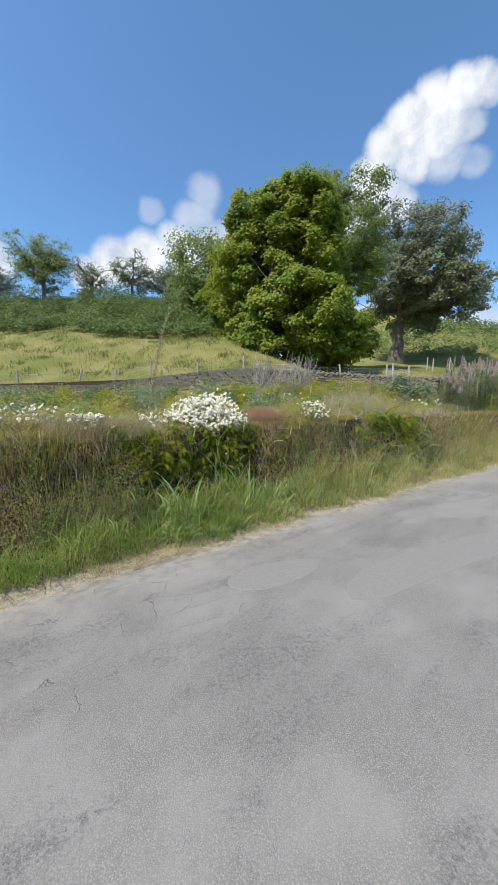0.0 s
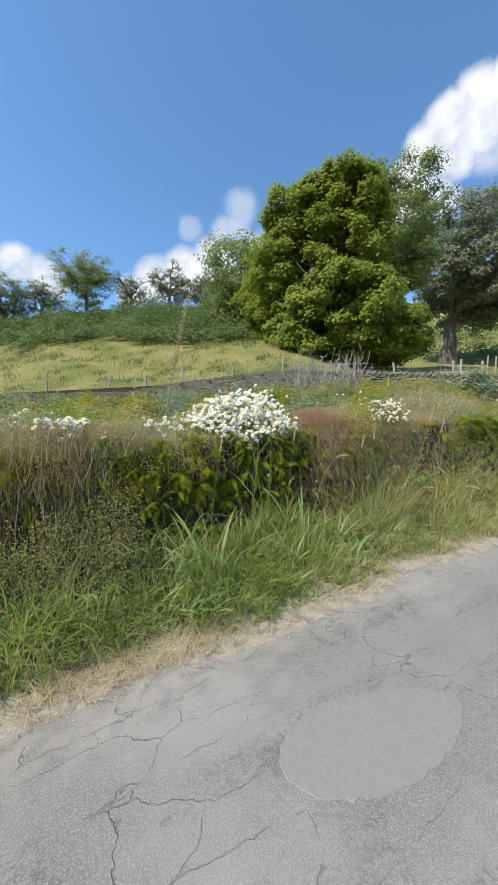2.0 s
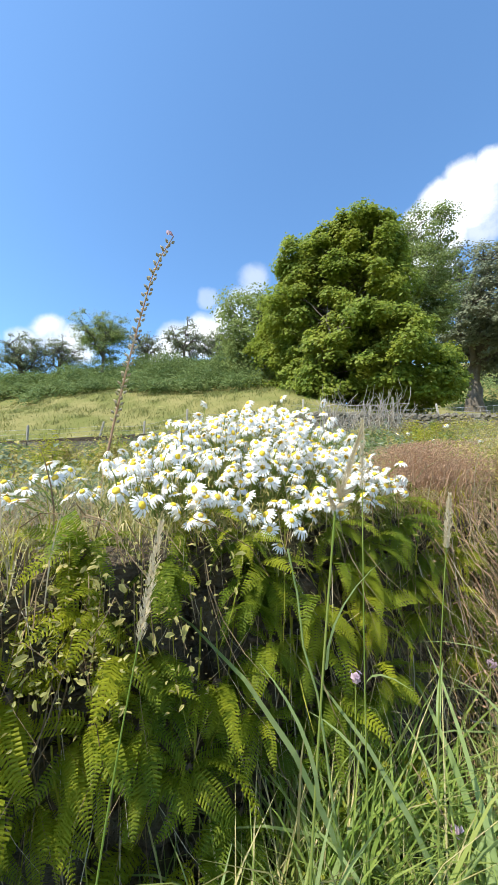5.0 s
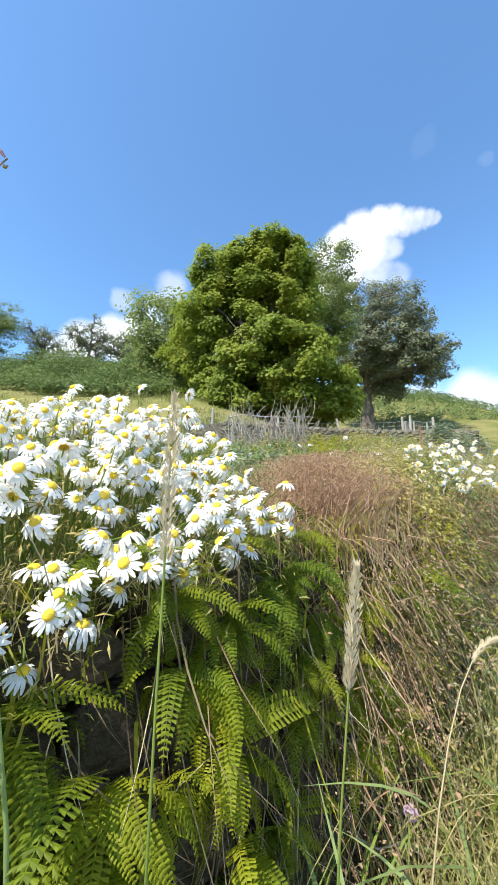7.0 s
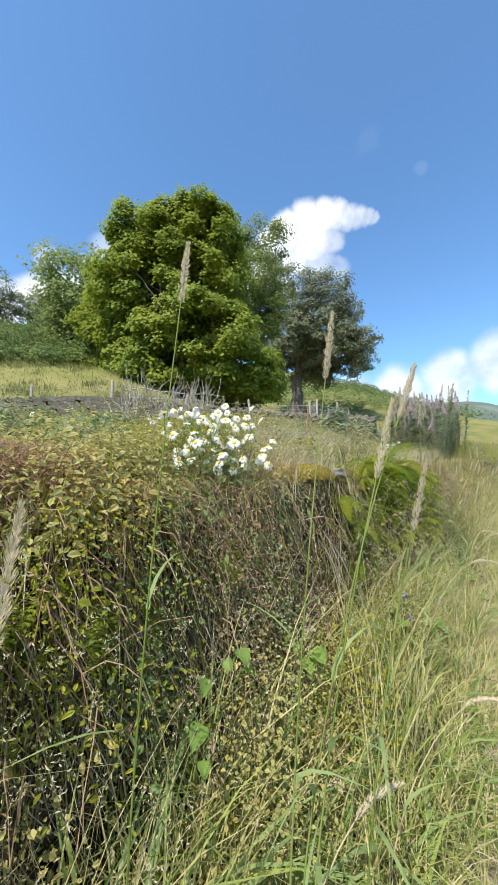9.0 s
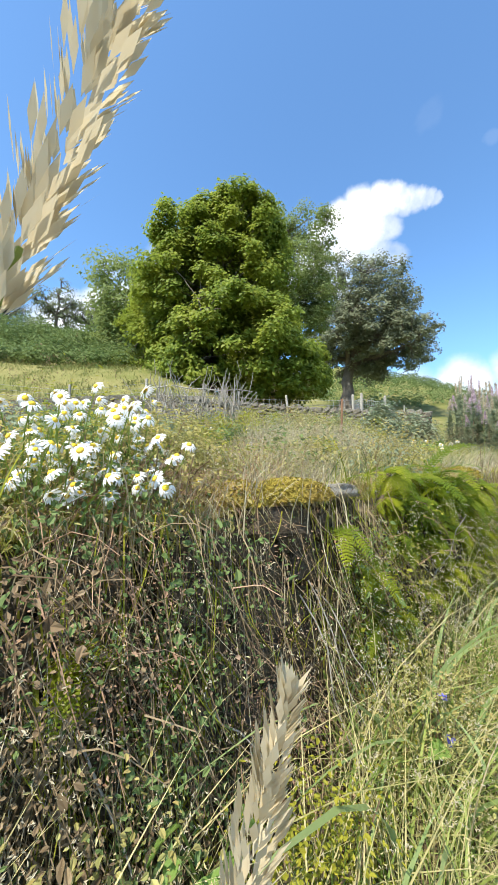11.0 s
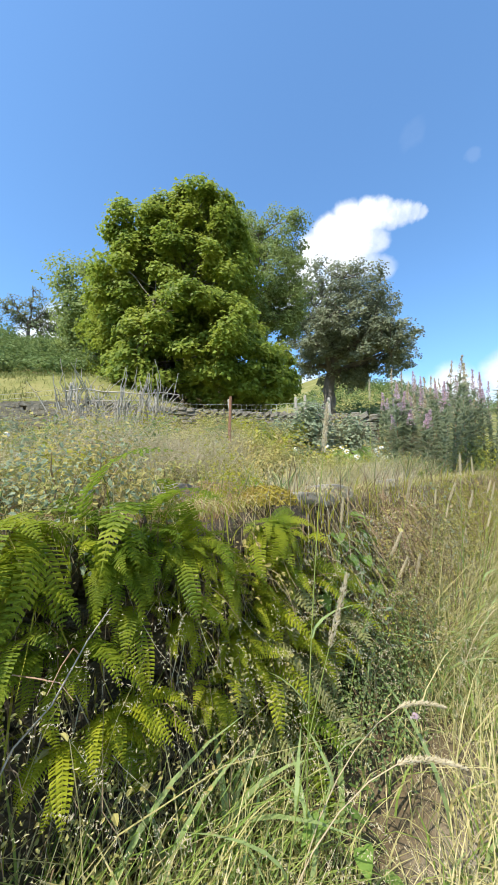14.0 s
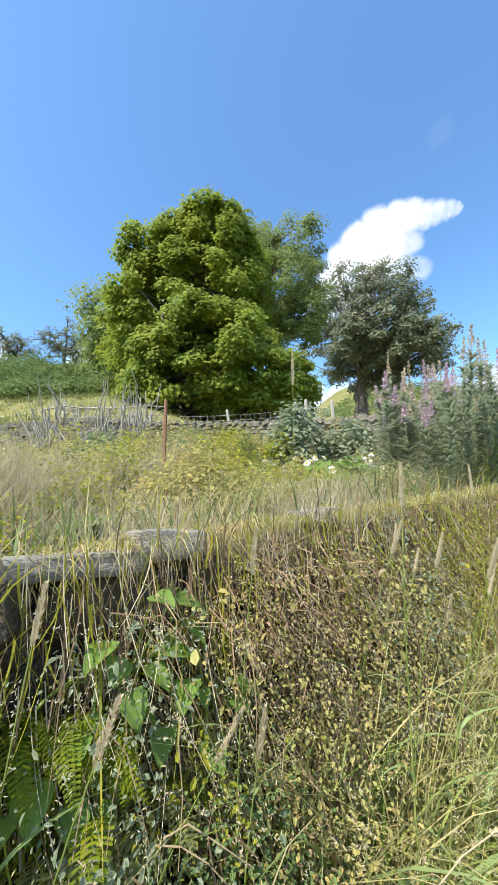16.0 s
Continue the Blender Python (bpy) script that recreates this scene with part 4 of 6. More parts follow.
def bush(name, label, mat, at, radii, count, leaf, category="weed", stems=14, stem_mat=None, up=0.8, aspect=0.65, seed=0, group="", clump=9):
    """A leafy plant: bowed stems from the base and leaf sprays over an uneven mound."""
    s = np.random.default_rng(seed + 100)
    near = at[1] < 4.95
    count, leaf = int(count * (4.2 if near else 2.0)), leaf * (0.58 if near else 1.1)
    t = thing(name, at, label, category, group)
    d = s.normal(size=(max(4, count // clump), 3))
    d /= np.linalg.norm(d, axis=1)[:, None]
    d[:, 2] = np.abs(d[:, 2])
    c = d * s.uniform(0.45, 1.05, (len(d), 1)) ** 0.7 * np.asarray(radii)
    idx = np.repeat(np.arange(len(c)), clump)
    p = c[idx] + s.normal(0, 0.13, (len(idx), 3)) * np.mean(radii)
    p[:, 2] = np.maximum(p[:, 2], 0.01)
    nrm = d[idx] * 0.6 + (0, -0.15, up) + s.normal(0, 0.4, (len(idx), 3))
    v, f = (oval_leaves if near else leaves)(p, nrm, leaf * s.uniform(0.55, 1.3, len(p)), aspect, 0.3, s)
    child("foliage", mesh_of("leaves", v, f, mat), t)["kind"] = "stuff"
    st = []
    for k in range(stems):
        e = c[s.integers(len(c))]
        st.append(tube(bent_line(e * (0.25, 0.25, 0) - (0, 0, 0.02), e, 0.1 * radii[2], 0.01, 5, s), np.linspace(0.005, 0.002, 5), 4))
    v, f = joined(st)
    child("stem_tangle", mesh_of("stems", v, f, stem_mat or M_THATCH), t)["kind"] = "stuff"
    return t


def at_top(x, y, lift=0.0):
    y = max(y, float(wall_y(x)) + 0.18)
    return (x, y, float(land(x, y)) + lift)


def at_verge(x, y, lift=0.0):
    return (x, y, float(verge_z(x, y)) + lift)


def at_face(x, z, out=0.02):
    return (x, float(wall_y(x)) - out, z)


# yellow-green bramble and willow scrub on the wall top
k = 0
for x, y, rx_, rz_, n, mat in ((4.05, 4.55, 0.42, 0.36, 800, M_WEED_DULL), (4.35, 4.9, 0.4, 0.36, 650, M_WEED_DULL), (0.1, 4.75, 0.45, 0.34, 700, M_WEED_DULL), (-0.7, 4.7, 0.5, 0.4, 800, M_WEED), (-1.6, 4.7, 0.6, 0.45, 800, M_WEED_DULL),
                               (5.1, 4.7, 0.4, 0.26, 500, M_WEED_DULL), (5.6, 5.1, 0.5, 0.3, 600, M_WEED), (4.7, 5.4, 0.5, 0.3, 600, M_WEED), (6.3, 5.2, 0.45, 0.26, 500, M_WEED_DULL), (7.0, 5.8, 0.6, 0.4, 700, M_WEED_DULL),
                               (8.4, 6.6, 0.55, 0.55, 800, M_WEED_DULL), (9.4, 5.4, 0.5, 0.3, 500, M_WEED_DULL), (10.0, 6.4, 0.5, 0.4, 600, M_WEED), (3.6, 6.2, 0.6, 0.35, 600, M_WEED), (2.6, 6.8, 0.6, 0.35, 600, M_WEED), (7.2, 8.0, 0.7, 0.4, 600, M_WEED),
                               (5.6, 7.6, 0.6, 0.35, 500, M_WEED), (9.4, 8.6, 0.7, 0.5, 700, M_WEED), (11.5, 8.2, 0.6, 0.5, 600, M_WEED_DULL), (1.0, 6.0, 0.6, 0.4, 600, M_WEED), (-1.2, 6.6, 0.8, 0.5, 700, M_WEED), (3.9, 9.5, 0.8, 0.4, 500, M_WEED), (0.9, 10.2, 0.9, 0.5, 500, M_WEED), (6.8, 11.0, 0.8, 0.4, 500, M_WEED)):
    k += 1
    bush("bramble_bush", "yellow-green bramble and weeds on the wall top" if mat is M_WEED else "dull olive weeds going to seed behind the wall", mat, at_top(x, y, -0.03), (rx_, rx_ * 0.8, rz_), n, 0.05, "weed", 16, seed=k)
# rank weeds through the plot, thickest by the wall
w_rng = np.random.default_rng(55)
for q in range(190):
    x = w_rng.uniform(-3.0, 13.2)
    y = 4.5 + 8.5 * w_rng.uniform() ** 1.5
    if y > np.interp(x, [-4, 4.3, 9.2, 12.5, 13.2], [15, 13.8, 11.8, 9.4, 7.4]) or (1.3 < x < 3.2 and y < 5.1) or (3.1 < x < 3.9 and y < 5):
        continue
    kind = w_rng.integers(4)
    mat = (M_WEED, M_WEED_DULL, M_BRACKEN, M_GREYLEAF)[kind]
    lab = ("yellow-green rank weeds in the plot behind the wall", "olive weeds going to seed in the plot", "dark green leafy weeds in the plot", "grey-green nettles in the plot behind the wall")[kind]
    r = w_rng.uniform(0.25, 0.5)
    bush("weed_clump", lab, mat, at_top(x, y, -0.03), (r, r, w_rng.uniform(0.25, 0.55) + 0.06 * min(4, y - 4.5)), 420, 0.036 if y < 6 else 0.055, "weed", 16, seed=400 + q, up=0.35)
# dark hedge shrub at the plot's end
for x, y, r in ((-2.6, 8.2, 1.2), (-4.6, 8.6, 1.4), (-3.9, 6.4, 1.2)):
    k += 1
    bush("hedge_shrub", "dark leafy shrub at the end of the plot", M_BRACKEN, at_top(x, y, -0.05), (r, r, r * 1.5), 2600, 0.075, "shrub", 24, M_BARK, seed=k)
# weeds on the wall face, by stretches of the wall: centre x, half width, lower and upper height, leaves, kind
COVER = [(-3.6, 0.5, 0.1, 1.3, 900, M_WEED_DULL), (-2.8, 0.5, 0.1, 1.3, 900, M_WEED), (-2.0, 0.5, 0.1, 1.35, 900, M_WEED_DULL), (-1.3, 0.4, 0.1, 1.35, 900, M_WEED_DULL), (-0.7, 0.4, 0.1, 1.4, 1000, M_WEED_DULL), (-0.2, 0.34, 0.1, 1.4, 900, M_WEED_DULL),
         (0.25, 0.3, 0.9, 1.42, 520, M_WEED_DULL), (0.2, 0.3, 0.05, 0.6, 420, M_RED_DRY), (0.65, 0.26, 1.05, 1.42, 380, M_RED_DRY), (0.95, 0.25, 0.2, 1.35, 800, M_WEED_DULL), (1.3, 0.22, 0.8, 1.35, 420, M_WEED), (1.35, 0.25, 0.1, 0.6, 380, M_WEED),
         (1.8, 0.3, 1.1, 1.4, 300, M_WEED_DULL), (2.6, 0.3, 0.2, 0.7, 300, M_WEED), (3.3, 0.22, 0.5, 1.4, 650, M_RED_DRY), (3.55, 0.22, 0.9, 1.45, 600, M_RED_DRY), (3.75, 0.22, 0.4, 1.0, 380, M_WEED_DULL), (3.95, 0.25, 0.9, 1.5, 650, M_WEED), (4.2, 0.25, 0.5, 1.5, 800, M_WEED_DULL), (4.5, 0.25, 0.4, 1.5, 850, M_WEED_DULL),
         (4.65, 0.2, 1.0, 1.5, 380, M_RED_DRY), (4.85, 0.25, 0.4, 1.5, 850, M_WEED_DULL), (5.15, 0.25, 0.5, 1.42, 560, M_RED_DRY), (5.3, 0.22, 0.3, 0.8, 350, M_WEED_DULL), (5.75, 0.2, 0.4, 1.42, 650, M_WEED_DULL), (6.0, 0.25, 0.4, 1.5, 600, M_WEED), (6.3, 0.25, 0.3, 1.3, 600, M_WEED_DULL), (6.9, 0.3, 0.3, 1.1, 500, M_WEED_DULL),
         (7.3, 0.25, 0.7, 1.5, 420, M_WEED_DULL), (7.55, 0.2, 0.3, 0.8, 300, M_RED_DRY), (7.95, 0.2, 0.8, 1.5, 450, M_WEED_DULL), (8.1, 0.22, 0.4, 1.2, 480, M_WEED), (8.3, 0.22, 0.6, 1.58, 700, M_WEED_DULL), (8.45, 0.14, 1.3, 1.55, 300, M_RED_DRY), (8.6, 0.25, 0.5, 1.6, 850, M_WEED_DULL), (8.95, 0.25, 0.5, 1.62, 850, M_WEED_DULL), (9.3, 0.3, 0.5, 1.65, 850, M_WEED_DULL), (9.7, 0.3, 0.5, 1.65, 850, M_WEED), (10.2, 0.35, 0.5, 1.7, 900, M_WEED_DULL), (10.8, 0.4, 0.5, 1.7, 900, M_WEED), (11.5, 0.5, 0.6, 1.75, 900, M_WEED_DULL), (12.4, 0.6, 0.6, 1.75, 900, M_WEED)]
for x, half, lo, hi, n, mat in COVER:
    k += 1
    if x < 1.45 and mat is M_WEED_DULL:
        mat = M_BRACKEN if k % 2 else M_WEED
    elif 4.1 < x < 5.8 and mat is M_WEED_DULL:
        mat = (M_RED_DRY, M_BRACKEN, M_THATCH)[k % 3]
    elif x > 7.9 and mat is M_WEED_DULL:
        mat = (M_WEED_DULL, M_GREYLEAF, M_THATCH)[k % 3]
    s = np.random.default_rng(3000 + k)
    t = thing("climbing_weed", (x, float(wall_y(x)), lo), "tangle of small-leaved weeds clothing the wall face" if mat is not M_RED_DRY else "rusty dry dead weed hanging on the wall face", "weed")
    sprigs = max(14, int(n * (3.4 if x < 1.2 or mat is M_RED_DRY else 3.0)) // 14)
    c = np.stack([s.normal(0, half * 0.62, sprigs), -0.02 - np.abs(s.normal(0, 0.12, sprigs)) - 0.05 * s.uniform(size=sprigs), s.uniform(0, hi - lo, sprigs)], -1)
    idx = np.repeat(np.arange(sprigs), 14)
    drop = s.uniform(0, 1, (len(idx), 1))
    p = c[idx] + s.normal(0, 0.035, (len(idx), 3)) + drop * (0.03, -0.05, -0.12)
    v, f = (leaves if mat is M_RED_DRY else oval_leaves)(p, s.normal(0, 0.45, p.shape) + (-0.15, -0.45, 0.75), s.uniform(0.007, 0.018, len(p)) * (1 + 0.9 * (s.uniform(size=len(p)) < 0.12)) * (0.55 if mat is M_RED_DRY else 1), s.uniform(0.25, 0.75, (len(p), 1)), 0.3, s)
    child("foliage", mesh_of("leaves", v, f, mat), t)["kind"] = "stuff"
    st = [tube(bent_line(q + (0, 0.06, 0.02), q + (s.normal(0.03, 0.08), -0.06, s.normal(-0.1, 0.1)), 0.03, 0.008, 4, s), np.linspace(0.0022, 0.001, 4), 3) for q in c[::2]]
    v, f = joined(st)
    child("stem_tangle", mesh_of("stems", v, f, M_THATCH if k % 3 else M_RED_DRY), t)["kind"] = "stuff"

for x, y, h, mat in ((0.35, 4.0, 0.6, M_BRACKEN), (0.75, 4.05, 0.75, M_BRACKEN), (1.15, 4.0, 0.6, M_BRACKEN), (7.9, 3.95, 0.5, M_BRACKEN), (8.25, 3.95, 0.6, M_BRACKEN), (-3.2, 3.95, 0.9, M_WEED_DULL), (-2.5, 4.0, 1.0, M_WEED), (-1.9, 3.9, 0.9, M_WEED_DULL), (-1.3, 4.0, 1.05, M_WEED_DULL), (-0.8, 3.95, 1.0, M_WEED_DULL), (-0.3, 4.05, 1.05, M_RED_DRY), (0.1, 4.0, 0.8, M_WEED_DULL), (0.55, 4.1, 0.7, M_WEED_DULL), (1.05, 4.1, 0.85, M_WEED_DULL),
                     (4.55, 4.0, 0.75, M_WEED_DULL), (5.05, 3.98, 0.6, M_WEED), (5.9, 3.98, 0.6, M_WEED_DULL), (8.6, 3.95, 0.9, M_WEED_DULL), (9.2, 3.9, 1.0, M_WEED_DULL), (9.9, 3.9, 1.1, M_WEED), (10.8, 3.85, 1.1, M_WEED_DULL)):
    k += 1
    bush("verge_weed", "tall tangled olive-brown weeds on the verge against the wall", mat, at_verge(x, y, -0.02), (0.34, 0.2, h), 620, 0.026, "weed", 26, seed=k + 50)
for x, y, h, mat in ((4.95, 4.7, 0.55, M_WEED_DULL), (4.75, 4.9, 0.6, M_WEED), (5.2, 4.85, 0.5, M_WEED_DULL), (4.35, 4.75, 0.46, M_WEED_DULL), (4.95, 4.8, 0.46, M_WEED_DULL), (5.3, 4.95, 0.46, M_WEED_DULL), (5.0, 5.3, 0.5, M_WEED), (5.8, 4.85, 0.36, M_WEED_DULL), (3.85, 4.8, 0.42, M_WEED_DULL), (6.4, 5.0, 0.4, M_WEED_DULL), (7.4, 5.0, 0.36, M_WEED_DULL), (8.6, 5.2, 0.4, M_WEED_DULL), (9.0, 4.8, 0.4, M_WEED_DULL), (9.7, 4.8, 0.4, M_WEED), (-0.4, 4.85, 0.45, M_WEED_DULL), (0.5, 4.95, 0.4, M_WEED_DULL)):
    k += 1
    bush("bramble_bush", "dense bramble and seeding weeds crowning the wall", mat, at_top(x, y, -0.03), (0.36, 0.3, h), 700, 0.034, "weed", 26, seed=k + 50)
for q in range(30):
    x = 11.8 + q * 0.6
    y = float(wall_y(x)) + (0.3 if q % 2 else -0.25)
    far_at = at_top(x, y, -0.03) if q % 2 else at_verge(x, y, -0.02)
    bush("verge_hedge", "rough green and brown hedge plants along the lane", (M_WEED_DULL, M_WEED, M_GREYLEAF)[q % 3], far_at, (0.6, 0.36, 0.7 if q % 2 else 1.3), 420, 0.05, "weed", 14, seed=1300 + q)
for q in range(38):
    d = q / 37
    x, y = np.interp(d, [0, 0.3, 0.6, 1], [12.6, 11.2, 8.0, -2]), np.interp(d, [0, 0.3, 0.6, 1], [7.6, 10.3, 12.6, 15.2])
    bush("weed_clump", "olive weeds growing along the field wall", (M_WEED, M_WEED_DULL)[q % 2], at_top(float(x) + g.normal(0, 0.2), float(y) - 0.55 - g.uniform(0, 0.8), -0.03), (0.6, 0.4, g.uniform(0.4, 0.95)), 420, 0.045, "weed", 14, seed=900 + q)

# grass that spills over the wall's edge
for nm, lab, mat, n, xr, hr in (("hanging_grass", "dry fine grass spilling over the wall's edge", M_HAY, 4200, (-3, 12), (0.2, 0.45)), ("hanging_grass", "green grass spilling over the wall's edge", M_WEED, 2200, (-3, 12), (0.15, 0.4)), ("hanging_grass", "brown dead grass hanging down the wall", M_RED_DRY, 700, (3.1, 8.6), (0.2, 0.4))):
    x = g.uniform(*xr, n)
    y = wall_y(x) + g.uniform(0.02, 0.2, n)
    v, f = blades(np.stack([x, y, top_z(x) - 0.04 + 0 * x], -1), g.uniform(*hr, n) * 0.55, g.uniform(0.002, 0.005, n), g.uniform(0.6, 1.2, n), g.normal(-1.57, 0.7, n), 2.2, 5, g)
    tagged(new(nm, mesh_of(nm, v, f, mat)), lab, "grass", kind="stuff")


# dead and living strands that hang over the wall face
def hanging(name, label, mat, n, xr, lengths, widths, dens):
    x = g.uniform(*xr, n)
    x = x[g.uniform(size=n) < dens(x)]
    n = len(x)
    k = g.uniform(0, 1, n) ** 0.8
    z0 = road_z(x, 4.2) + 0.3
    root = np.stack([x, wall_y(x) - g.uniform(0.0, 0.1, n), z0 + (top_z(x) + 0.02 - z0) * k], -1)
    down = g.uniform(size=n) < 0.72
    long = np.where(down, -1, 0.7) * g.uniform(*lengths, n) * np.where(down, np.clip(k * 1.6, 0.35, 1), 1)
    v, f = blades(root, long, g.uniform(*widths, n), g.uniform(0.15, 0.9, n), np.where(down, 1.57, -1.57) + g.normal(0, 0.9, n), 0.4, 4, g)
    return tagged(new(name, mesh_of(name, v, f, mat)), label, "dead grass", kind="stuff")


fernless = lambda x: 1 - 0.72 * (ease((x - 0.9) / 0.3) * ease((3.4 - x) / 0.3) + ease((x - 5.9) / 0.3) * ease((7.6 - x) / 0.3)) - 0.75 * np.exp(-(((x - 5.35) / 0.35) ** 2))
hanging("wall_thatch", "brown dead grass matted over the wall face", M_THATCH, 11000, (-3.5, 12), (0.12, 0.42), (0.002, 0.005), fernless)
hanging("wall_thatch", "bleached dead stems hanging over the wall face", M_GREY_DRY, 4200, (-3.5, 12), (0.15, 0.5), (0.0018, 0.004), fernless)
hanging("wall_strands", "green grass and stems trailing down the wall face", M_WEED, 6500, (-3.5, 12), (0.1, 0.38), (0.003, 0.007), fernless)


# ---- ferns ----
def frond_mesh(name, length, bow, pairs, spread, mat, seed):
    """A fern frond along +x that rises and bends over, with toothed leaflets on both sides."""
    s = np.random.default_rng(seed)
    n = pairs + 3
    ang = np.radians(np.linspace(bow[0], bow[1], n))
    step = length / n
    p = np.cumsum(np.stack([np.cos(ang), 0 * ang, np.sin(ang)], -1) * step, 0)
    tris, vs = [], []

    def tri(a, b, c):
        k = len(vs)
        vs.extend([a, b, c])
        tris.append((k, k + 1, k + 2))

    for q in range(n - 1):
        w0 = 0.003 * (1 - q / n) + 0.0008
        a, b, y = p[q], p[q + 1], np.array([0, w0, 0])
        tri(a - y, b - y, b + y)
        tri(a - y, b + y, a + y)
    for q in range(2, n):
        t = q / (n - 1)
        reach = spread * length * math.sin(math.pi * min(1, t * 0.86 + 0.17)) ** 0.8 * (1 - 0.25 * t) + 0.006
        fwd = np.array([math.cos(ang[q]), 0, math.sin(ang[q])])
        up = np.array([-math.sin(ang[q]), 0, math.cos(ang[q])])
        for side in (-1, 1):
            d = fwd * 0.38 + np.array([0, side, 0]) + up * (s.normal(0.02, 0.1) - 0.12)
            d /= np.linalg.norm(d)
            lobes = 2
            for m in range(lobes):
                a0, a1 = m / lobes, (m + 1) / lobes
                w0 = min(reach * 0.26, step * 0.46) * (1 - 0.6 * a0) + 0.0006
                base0, base1 = p[q] + d * reach * a0, p[q] + d * reach * a1
                for e in (-1, 1):
                    o0 = base0 + d * reach * 0.03 + fwd * e * w0 * 0.55 - up * w0 * 0.2
                    o1 = base1 - d * reach * 0.02 + fwd * e * w0 * 1.05 - up * w0 * 0.3
                    tri(base0, base1, o1)
                    tri(base0, o1, o0)
    return mesh_of(name, vs, tris, mat)


FRONDS = [frond_mesh("frond", 0.62, (50, -70), 24, 0.13, M_FERN, 1), frond_mesh("frond", 0.52, (30, -85), 22, 0.15, M_FERN, 2), frond_mesh("frond", 0.7, (60, -50), 25, 0.12, M_FERN, 3), frond_mesh("frond", 0.45, (10, -60), 20, 0.16, M_FERN, 6)]
PALE_FRONDS = [frond_mesh("frond", 0.6, (45, -60), 22, 0.18, M_FERN_PALE, 4), frond_mesh("frond", 0.5, (30, -70), 20, 0.18, M_FERN_PALE, 5)]


def fern(at, count, size, seed, pale=False, label="bright green fern arching out of the wall"):
    s = np.random.default_rng(seed)
    t = thing("fern", at, label, "fern", "wall ferns")
    v, f = tube([(0, 0.03, -0.03), (0, 0, 0.0), (0, -0.01, 0.02)], [0.012, 0.015, 0.006], 5)
    child("crown_root", mesh_of("crown_root", v, f, M_SOIL), t)
    pool = PALE_FRONDS if pale else FRONDS
    for q in range(count):
        az = -90 + s.normal(0, 62)
        sc = size * 0.9 * s.uniform(0.65, 1.15)
        m = pose(0, 0, 0, s.normal(0, 22), s.normal(16, 26), az)
        child("frond", pool[s.integers(len(pool))], t, "", m @ Matrix.Scale(sc, 4))
    return t


s = 0
for x in np.arange(0.95, 3.5, 0.21):
    for z, c, sz in ((1.22, 18, 0.38), (1.05, 17, 0.37), (0.86, 15, 0.37), (0.66, 10, 0.37)):
        s += 1
        if x > 3.2 and z > 1.2:
            continue
        fern(at_face(x + g.normal(0, 0.06), z + g.normal(0, 0.05) + 0.04 * (x - 2), 0.04), c, sz, 200 + s)
for x in np.arange(0.9, 3.4, 0.24):
    s += 1
    fern(at_face(x + g.normal(0, 0.05), 1.3 + g.normal(0, 0.03) + 0.03 * (x - 2), -0.06), 8, 0.42, 900 + s)
for x in np.arange(1.3, 3.0, 0.17):
    for z in (0.98, 0.74, 0.5):
        s += 1
        fern(at_face(x + g.normal(0, 0.05), z + g.normal(0, 0.05), 0.1), 9, 0.42, 1200 + s)
for x, z, c, sz in ((3.55, 1.15, 6, 0.6), (3.8, 1.1, 7, 0.62), (4.05, 1.12, 6, 0.6), (3.7, 0.9, 5, 0.55), (4.3, 1.05, 5, 0.5), (2.0, 0.45, 5, 0.5), (2.7, 0.5, 5, 0.5), (1.6, 0.55, 6, 0.5),
                    (5.75, 1.3, 6, 0.6), (5.9, 1.05, 6, 0.6), (6.45, 1.52, 9, 0.85), (6.65, 1.5, 9, 0.8), (6.85, 1.52, 8, 0.8), (4.6, 1.1, 5, 0.5), (4.95, 1.0, 5, 0.5), (0.4, 1.15, 5, 0.5), (-0.6, 1.1, 5, 0.5)):
    s += 1
    fern(at_face(x, z + 0.04 * (x - 6) * 0 + 0.02, 0.0), c, sz, 300 + s)
for x in np.arange(5.95, 7.5, 0.17):
    for z, c, sz in ((1.46, 16, 0.48), (1.22, 14, 0.46), (0.95, 12, 0.45)):
        s += 1
        fern(at_face(x + g.normal(0, 0.05), z + g.normal(0, 0.05) + 0.04 * (x - 6.5), 0.09), c, sz, 600 + s)
for x in np.arange(7.3, 8.0, 0.14):
    s += 1
    fern(at_face(x, 1.2 + g.normal(0, 0.06), 0.02), 7, 0.62, 700 + s)
    fern(at_face(x + 0.07, 0.92 + g.normal(0, 0.06), 0.04), 6, 0.68, 760 + s, s % 2 == 0, "pale yellowing fern fronds drooping from the wall" if s % 2 == 0 else "bright green fern arching out of the wall")
    if x < 7.8:
        fern(at_face(x, 0.68, 0.06), 5, 0.7, 820 + s, s % 3 == 0, "pale yellowing fern fronds drooping from the wall" if s % 3 == 0 else "bright green fern arching out of the wall")
for x, z, c, sz in ((7.25, 1.05, 6, 0.8), (7.5, 1.2, 6, 0.75), (7.45, 0.95, 6, 0.75), (7.75, 0.8, 4, 0.65), (7.9, 1.0, 4, 0.6)):
    s += 1
    fern(at_face(x, z, 0.0), c, sz, 400 + s, True, "pale yellowing fern fronds drooping from the wall")
for x, y, c in ((6.05, 4.45, 9), (6.25, 4.4, 9), (6.45, 4.42, 10), (6.6, 4.5, 8), (6.75, 4.4, 10), (6.9, 4.6, 8), (7.05, 4.4, 9), (2.2, 5.2, 5), (7.2, 4.6, 6), (10.4, 4.35, 8), (10.0, 4.4, 7)):
    s += 1
    fern(at_top(x, y), c, 0.62, 500 + s)


